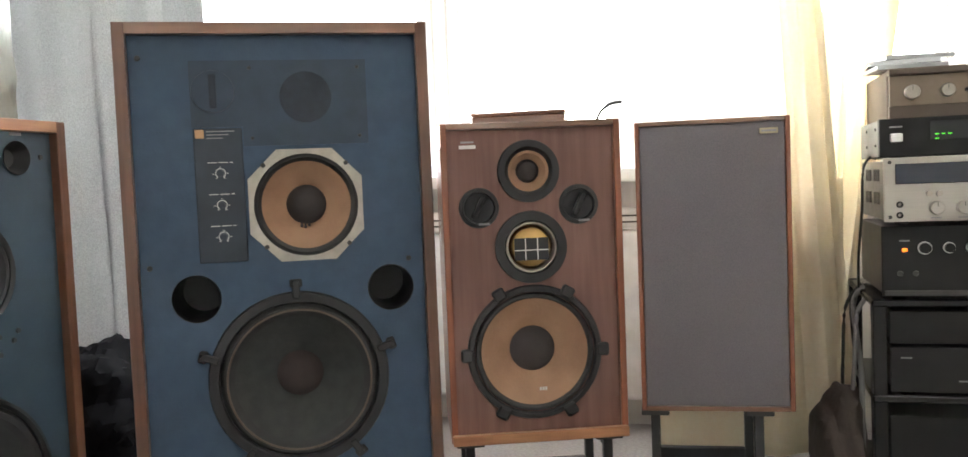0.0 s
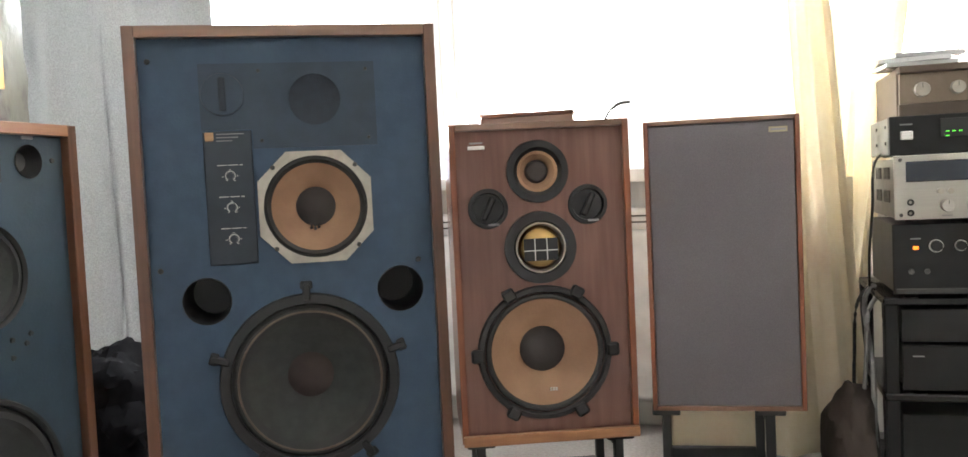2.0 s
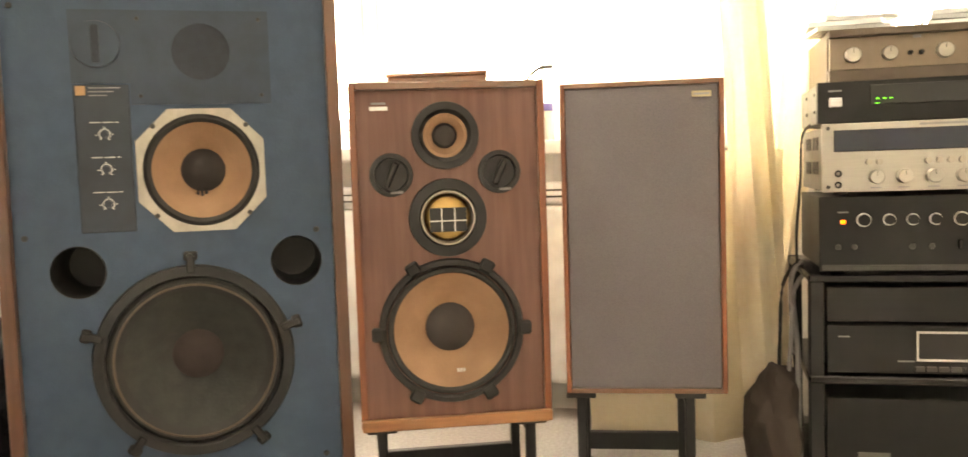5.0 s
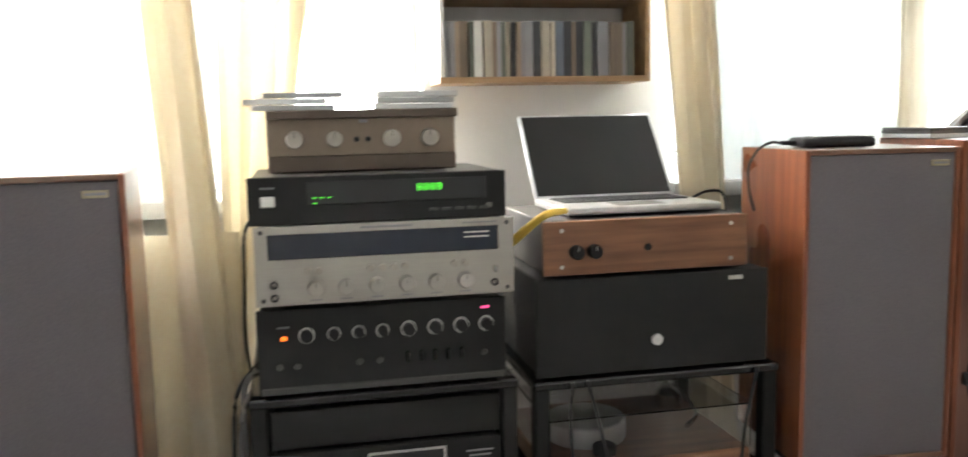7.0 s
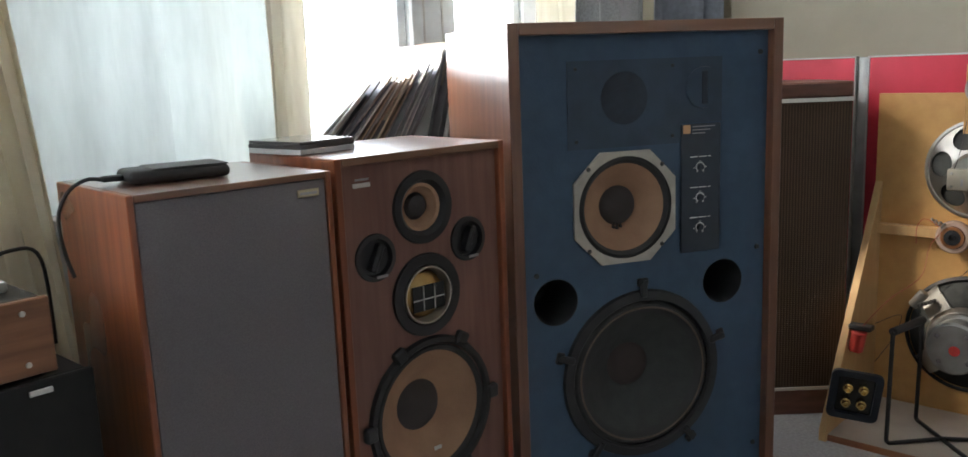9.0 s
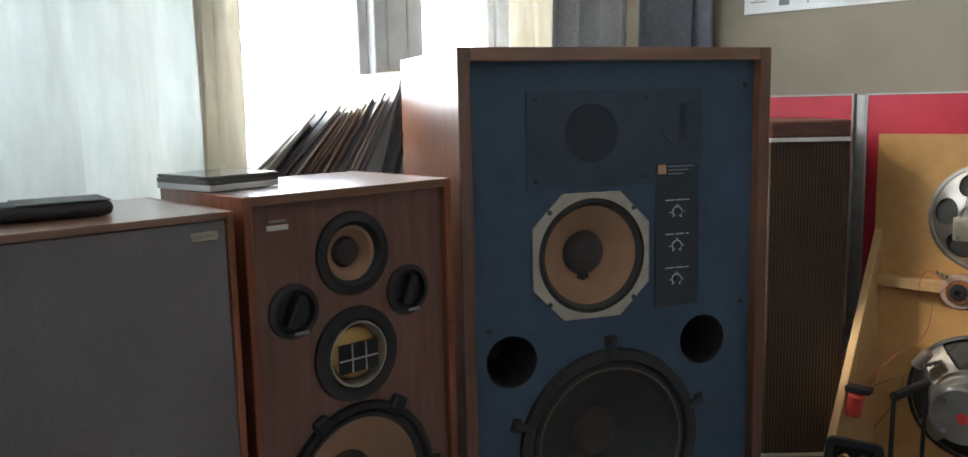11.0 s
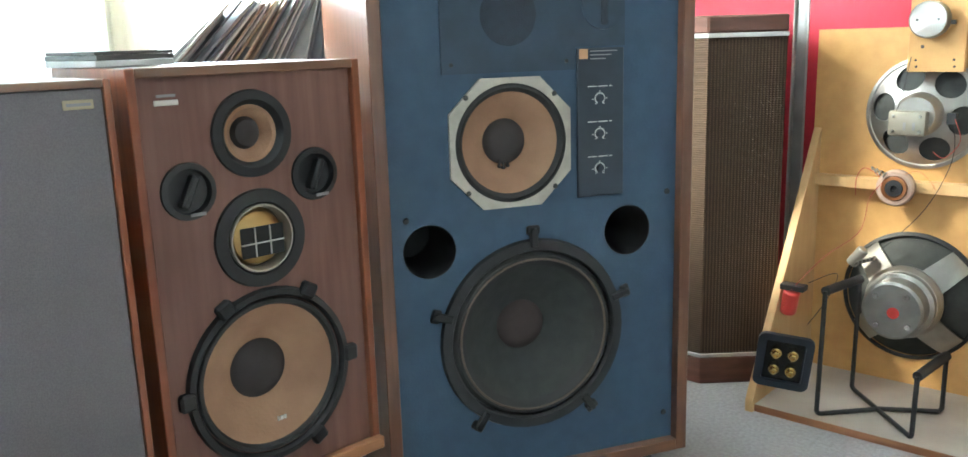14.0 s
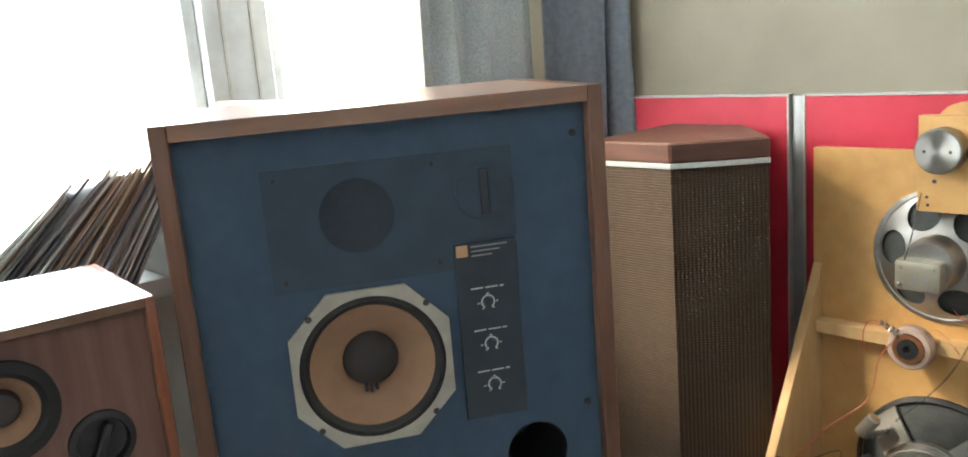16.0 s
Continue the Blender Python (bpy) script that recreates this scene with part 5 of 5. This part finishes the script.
part("grille", prism(B(), grow(HEX, 0.985), 0.083, 0.893), MESH_CLOTH, col, "brown woven mesh grille", smooth=False)
part("trim_band", prism(B(), grow(HEX, 1.004), 0.893, 0.904, 0.001), SILVER, col, "silver trim band", smooth=False)
part("trim_band", prism(B(), grow(HEX, 1.004), 0.073, 0.083, 0.001), SILVER, col, "silver trim band", smooth=False)
part("top_cap", prism(B(), HEX, 0.904, 0.946, 0.004), CAP_WOOD, col, "reddish brown wooden cap", smooth=False)
part("base", prism(B(), HEX, 0.0, 0.073, 0.003), CAP_WOOD, col, smooth=False)


def open_baffle():
    """A raw board speaker seen from behind: local x runs to the right as seen, y into the wall."""
    o = thing("open_baffle_speaker", pose(3.5, 1.68, 0, 0, 0, -90), "raw fibreboard open baffle speaker with bare drivers", "loudspeaker")
    W, H = 0.56, 0.905
    c1, c2 = (0.262, 0.704), (0.262, 0.25)
    part("back_board", plate(B(), [rect(0, W, 0.0, H), circle(*c1, 0.12, 48), circle(*c2, 0.152, 56)], 0, 0.02), MDF, o)
    # tapered side wing and floor board
    for x in (0.0, W - 0.02):
        bm = B()
        pts = [(-0.001, 0.0), (-0.36, 0.0), (-0.36, 0.03), (-0.001, 0.66)]
        lo, hi = [bm.verts.new((x, y, z)) for y, z in pts], [bm.verts.new((x + 0.02, y, z)) for y, z in pts]
        bm.faces.new(lo)
        bm.faces.new(hi[::-1])
        for i in range(4):
            bm.faces.new((lo[i], lo[(i + 1) % 4], hi[(i + 1) % 4], hi[i]))
        bmesh.ops.bevel(bm, geom=bm.edges[:], offset=0.001, segments=1, affect="EDGES")
        part("side_wing", bm, PINE, o)
    part("floor_board", box(B(), 0.0205, W - 0.0205, -0.35, -0.001, 0.0, 0.02, 0.001), PALE_BOARD, o)
    part("front_edge", box(B(), 0.0205, W - 0.0205, -0.3515, -0.3502, 0.001, 0.0185), LEDGE, o, "rough brown cut edge")
    part("cross_batten", box(B(), 0.021, W - 0.021, -0.034, -0.001, 0.515, 0.542, 0.001), PINE, o)
    # upper driver
    cx, cz = c1
    dv = part("midrange", lathe(B(), cx, cz, [(0.134, 0.001), (0.134, -0.004), (0.126, -0.006), (0.122, -0.004)], 56), GALV, o, "midrange driver seen from behind")
    win = []
    for k in range(6):
        a0 = radians(60 * k - 9)
        pts = []
        for i in range(16):
            a = 2 * math.pi * i / 16
            pts.append((cx + 0.088 * math.cos(a0) + 0.029 * math.cos(a) * math.cos(a0) - 0.034 * math.sin(a) * math.sin(a0), cz + 0.088 * math.sin(a0) + 0.029 * math.cos(a) * math.sin(a0) + 0.034 * math.sin(a) * math.cos(a0)))
        win.append(pts)
    bm = plate(B(), [circle(cx, cz, 0.124, 56), circle(cx, cz, 0.05, 32)] + win, -0.004, -0.001)
    for v in bm.verts:
        r = math.hypot(v.co.x - cx, v.co.z - cz)
        v.co.y -= 0.05 * (1 - (r / 0.124) ** 2) * 0.9
    part("basket", bm, GALV, dv, "pressed steel basket with six windows")
    part("cone", lathe(B(), cx, cz, [(0.122, 0.0), (0.06, -0.03), (0, -0.03)], 40), FELT, dv)
    part("magnet_cover", lathe(B(), cx, cz, [(0.052, -0.035), (0.05, -0.07), (0.042, -0.082), (0, -0.084)], 40), GALV, dv)
    mg = part("magnet_yoke", box(B(), cx - 0.052, cx + 0.03, -0.108, -0.06, cz - 0.045, cz + 0.012, 0.005, 2), YOKE, dv, "pale zinc-plated magnet yoke")
    for dx in (-0.014, 0.006):
        part("yoke_mark", box(B(), cx + dx - 0.004, cx + dx + 0.002, -0.1086, -0.108, cz - 0.032, cz - 0.014), GREY_PRINT, mg)
    for dx, dz in ((-0.04, -0.035), (-0.04, 0.0), (0.018, -0.035), (0.018, 0.0)):
        part("yoke_rivet", lathe(B(), cx + dx, cz + dz, [(0.004, -0.108), (0.003, -0.11), (0, -0.11)], 12), GALV, mg)
    part("terminal", box(B(), cx + 0.062, cx + 0.082, -0.062, -0.045, cz - 0.02, cz + 0.006, 0.001), BLACK, dv)
    # woofer
    cx, cz = c2
    dv = part("woofer", lathe(B(), cx, cz, [(0.163, 0.001), (0.163, -0.006), (0.155, -0.01), (0.152, -0.006)], 64), BLACK, o, "bass driver seen from behind")
    part("cone", lathe(B(), cx, cz, [(0.152, -0.001), (0.09, -0.04), (0, -0.045)], 48), FELT, dv)
    for k in range(4):
        a0 = radians(90 * k + 44)
        bm = B()
        L, R_ = [], []
        for i in range(8):
            t = i / 7
            r = 0.155 - 0.085 * t
            hw = 0.03 + 0.005 * t
            L.append((cx + r * math.cos(a0) - hw * math.sin(a0), cz + r * math.sin(a0) + hw * math.cos(a0), -0.006 - 0.058 * t ** 0.7))
            R_.append((cx + r * math.cos(a0) + hw * math.sin(a0), cz + r * math.sin(a0) - hw * math.cos(a0), -0.006 - 0.058 * t ** 0.7))
        va, vb = [bm.verts.new((p[0], p[2], p[1])) for p in L], [bm.verts.new((p[0], p[2], p[1])) for p in R_]
        for i in range(7):
            bm.faces.new((va[i], va[i + 1], vb[i + 1], vb[i]))
        ext = bmesh.ops.extrude_face_region(bm, geom=bm.faces[:])["geom"]
        bmesh.ops.translate(bm, vec=(0, 0.006, 0), verts=[g for g in ext if isinstance(g, bmesh.types.BMVert)])
        part("basket_arm", bm, GALV, dv)
    part("rear_ring", lathe(B(), cx, cz, [(0.088, -0.05), (0.09, -0.066), (0.082, -0.08), (0.078, -0.082)], 48), GALV, dv)
    mg = part("magnet", lathe(B(), cx, cz, [(0.08, -0.075), (0.08, -0.1), (0.07, -0.104), (0.07, -0.15), (0.064, -0.156), (0, -0.156)], 48), GALV, dv, "large round steel magnet")
    part("magnet_label", lathe(B(), cx + 0.004, cz - 0.004, [(0.014, -0.1562), (0.014, -0.157), (0, -0.157)], 24), RED_CAP, mg, "small red round label")
    for k in range(4):
        a = radians(90 * k + 50)
        part("bolt", lathe(B(), cx + 0.05 * math.cos(a), cz + 0.05 * math.sin(a), [(0.007, -0.156), (0.006, -0.161), (0, -0.161)], 10), CHROME, mg)
    # tweeter on its little board
    bp = part("tweeter_board", box(B(), 0.232, 0.352, -0.066, -0.048, 0.803, 0.98, 0.001), MDF, o)
    part("screw", lathe(B(), 0.262, 0.86, [(0.004, -0.066), (0, -0.068)], 10), DARK_STEEL, bp)
    for x, z in ((0.25, 0.83), (0.252, 0.815), (0.33, 0.83), (0.332, 0.815)):
        part("screw_hole", lathe(B(), x, z, [(0.003, -0.0662), (0.003, -0.0668), (0, -0.0668)], 10), BLACK, bp)
    part("stay", box(B(), 0.24, 0.344, -0.047, -0.001, 0.81, 0.83), MDF, o)
    tw = part("tweeter", lathe(B(), 0.279, 0.92, [(0.036, -0.067), (0.041, -0.07), (0.041, -0.1), (0.038, -0.104), (0, -0.104)], 40), TURNED, o, "turned aluminium tweeter cap")
    for x in (0.257, 0.301):
        part("cap_hole", lathe(B(), x, 0.92, [(0.003, -0.1042), (0.003, -0.1046), (0, -0.1046)], 10), DARK_STEEL, tw)
    part("terminal", box(B(), 0.321, 0.331, -0.085, -0.072, 0.908, 0.918, 0.001), DARK_STEEL, tw)
    part("rim", lathe(B(), 0.3, 0.955, [(0.046, -0.03), (0.046, -0.046), (0, -0.046)], 32), MDF, tw)
    # coil on the batten
    cl = part("coil", lathe(B(), 0.222, 0.527, [(0.02, -0.036), (0.043, -0.037), (0.044, -0.044), (0.044, -0.056), (0.04, -0.062), (0.031, -0.063), (0.03, -0.05)], 40), FORMER, o, "pale clear coil former")
    part("winding", lathe(B(), 0.222, 0.527, [(0.029, -0.05), (0.029, -0.066), (0.021, -0.067), (0.02, -0.05)], 36), COPPER, cl, "copper winding")
    part("core", lathe(B(), 0.222, 0.527, [(0.0202, -0.05), (0.02, -0.068), (0.008, -0.069), (0.006, -0.064), (0, -0.064)], 28), BLACK, cl)
    # capacitors and terminal cup
    bm = B()
    lathe_z(bm, 0, 0, [(0.019, -0.03), (0.02, -0.027), (0.02, 0.027), (0.017, 0.03), (0, 0.03)], 28)
    bmesh.ops.recalc_face_normals(bm, faces=bm.faces[:])
    bmesh.ops.transform(bm, matrix=pose(0.042, -0.215, 0.25, 10, 12, 0), verts=bm.verts[:])
    rc = part("capacitor", bm, RED_CAP, o, "red capacitor")
    part("bracket", box(B(), 0.02, 0.08, -0.23, -0.2, 0.281, 0.296, 0.002), BLACK, rc)
    bm = B()
    plate(bm, [rounded(0.063, 0.071, 0.018), rounded(0.046, 0.054, 0.008)], -0.007, 0.004)
    box(bm, -0.05, 0.05, 0.004, 0.016, -0.06, 0.06, 0.003)
    tm = Matrix.Translation((0.083, -0.342, 0.141)) @ pose(0, 0, 0, 10, 6, 22)
    bmesh.ops.transform(bm, matrix=tm, verts=bm.verts[:])
    tcup = part("terminal_cup", bm, CUP, o, "black cup with four gold posts")
    bm = B()
    box(bm, -0.043, 0.043, 0.001, 0.0038, -0.053, 0.053, 0.0008)
    bmesh.ops.transform(bm, matrix=tm, verts=bm.verts[:])
    part("inner_plate", bm, BLACK_GLOSS, tcup)
    for dx in (-0.019, 0.019):
        for dz in (-0.022, 0.022):
            bm = lathe(B(), dx, dz, [(0.0125, 0.001), (0.0125, -0.007)], 6)
            lathe(bm, dx, dz, [(0.0125, -0.007), (0.009, -0.0085), (0.0092, -0.018), (0.0075, -0.02), (0.004, -0.0195), (0.0035, -0.015), (0, -0.015)], 18)
            bmesh.ops.transform(bm, matrix=tm, verts=bm.verts[:])
            part("binding_post", bm, BRASS, tcup)
    bm = B()
    lathe_z(bm, 0, 0, [(0.013, -0.025), (0.014, -0.022), (0.014, 0.022), (0.011, 0.025), (0, 0.025)], 24)
    bmesh.ops.transform(bm, matrix=pose(0.15, -0.07, 0.35, 0, 35, 0), verts=bm.verts[:])
    part("capacitor", bm, GALV, o, "silver capacitor on the woofer")
    # wires
    for pts, m_ in (([(0.05, -0.23, 0.285), (0.1, -0.16, 0.36), (0.16, -0.1, 0.42), (0.17, -0.07, 0.5), (0.2, -0.06, 0.545)], RED_WIRE),
                    ([(0.2, -0.06, 0.545), (0.15, -0.05, 0.57), (0.13, -0.05, 0.545), (0.13, -0.05, 0.5)], RED_WIRE),
                    ([(0.34, -0.06, 0.7), (0.36, -0.08, 0.65), (0.33, -0.08, 0.61), (0.3, -0.06, 0.62)], RED_WIRE),
                    ([(0.34, -0.06, 0.69), (0.34, -0.05, 0.6), (0.29, -0.05, 0.48), (0.2, -0.06, 0.37)], BLACK),
                    ([(0.24, -0.06, 0.85), (0.235, -0.1, 0.75), (0.22, -0.1, 0.7)], BLACK),
                    ([(0.24, -0.06, 0.56), (0.27, -0.05, 0.57), (0.3, -0.06, 0.55), (0.31, -0.05, 0.53)], COPPER),
                    ([(0.08, -0.2, 0.3), (0.13, -0.15, 0.32), (0.12, -0.18, 0.26), (0.09, -0.22, 0.2)], BLACK)):
        part("wire", tube(B(), pts, 0.001, 6), m_, o)
    tb = B()
    for i in range(4):
        tube(tb, [(0.205 - 0.009 * i, -0.05, 0.548 + 0.002 * i), (0.202 - 0.011 * i, -0.062, 0.563 + 0.004 * i), (0.196 - 0.008 * i, -0.072, 0.553 + 0.006 * i)], 0.0022, 6, 3)
    part("tag_strip", tb, GALV, o)
    tb = B()
    for i in range(5):
        box(tb, 0.155 + 0.009 * i, 0.161 + 0.009 * i, -0.1, -0.08, 0.335 + 0.004 * i, 0.343 + 0.004 * i)
    part("tag_strip", tb, DARK_STEEL, o)


open_baffle()

# bent black rod stand in front of the open baffle
st = thing("rod_stand", pose(0, 0, 0), "black bent steel rod stand with rubber sleeves", "stand")
for pts in ([(3.2, 1.523, 0.316), (3.165, 1.516, 0.034), (3.17, 1.51, 0.028), (3.28, 1.412, 0.028), (3.347, 1.3, 0.028), (3.35, 1.294, 0.034), (3.35, 1.294, 0.165)],
            [(3.366, 1.5, 0.311), (3.366, 1.503, 0.034), (3.362, 1.497, 0.028), (3.24, 1.38, 0.028), (3.17, 1.313, 0.028), (3.167, 1.309, 0.034), (3.18, 1.31, 0.165)]):
    rod = B()
    for p, q in zip(pts, pts[1:]):
        tube(rod, [p, q], 0.0055, 10, 1)
    part("rod", rod, BLACK, st)
for a_, b_ in (((3.2, 1.523, 0.316), (3.366, 1.5, 0.311)), ((3.18, 1.31, 0.165), (3.35, 1.294, 0.165))):
    part("sleeve", tube(B(), [a_, tuple((Vector(a_) + Vector(b_)) / 2), b_], 0.011, 12), RUBBER, st)

# ---------------------------------------------------------------- floor clutter by the rack
bm = B()
bmesh.ops.create_icosphere(bm, subdivisions=4, radius=1.0)
for v in bm.verts:
    n_ = noise.noise(v.co * 1.7) * 0.22 + noise.noise(v.co * 5) * 0.07
    v.co = Vector((v.co.x * 0.13, v.co.y * 0.16, max(-0.95, v.co.z) * 0.13)) * (1 + n_)
    v.co.z = max(v.co.z, -0.12)
solid("bag", bm, BAG, "dark brown soft bag slumped on the carpet", "bag", m=pose(0.36, 2.06, 0.13) @ Matrix.Diagonal((0.48, 0.7, 1.08, 1)))
# An assumed bag shape, added to keep the gap between the loudspeakers dark.
bm = B()
bmesh.ops.create_icosphere(bm, subdivisions=5, radius=1.0)
for v in bm.verts:
    n_ = noise.noise(v.co * 2.3 + Vector((3, 1, 7))) * 0.2 + abs(noise.noise(v.co * 6)) * 0.12 + noise.noise(v.co * 14) * 0.03
    v.co = Vector((v.co.x * 0.17, v.co.y * 0.2, v.co.z * 0.19)) * (1 + n_)
    v.co.z = max(v.co.z, -0.17)
pb = thing("gap_darkening_bag", pose(-1.52, 1.95, 0.171), "near-black bag shape added to darken the gap between loudspeakers", "bag")
part("body", bm, GAP_BLACK, pb)
ring = B()
tube(ring, [(0.022 * math.cos(a) + 0.02, -0.19, 0.022 * math.sin(a) + 0.02) for a in (radians(40 * k) for k in range(10))], 0.0035)
part("ring", ring, CHROME, pb, "small shiny metal ring")
for k, (pts, r, m_) in enumerate((([(0.425, 2.1, 0.46), (0.4, 2.07, 0.42), (0.39, 2.05, 0.3), (0.37, 2.02, 0.15), (0.33, 1.95, 0.02)], 0.005, GREY_CABLE),
                                  ([(0.425, 2.14, 0.48), (0.4, 2.12, 0.44), (0.405, 2.05, 0.3), (0.4, 2.0, 0.15), (0.4, 1.94, 0.01)], 0.006, GREY_CABLE),
                                  ([(0.425, 2.18, 0.48), (0.385, 2.14, 0.43), (0.375, 2.12, 0.3), (0.36, 2.08, 0.18), (0.28, 2.0, 0.02)], 0.004, BLACK),
                                  ([(0.445, 2.12, 0.78), (0.42, 2.08, 0.75), (0.415, 2.07, 0.66), (0.41, 2.1, 0.55), (0.415, 2.14, 0.47)], 0.003, BLACK))):
    solid("cable", tube(B(), pts, r), m_, "cable hanging down beside the equipment rack", "cable", "rack cables")
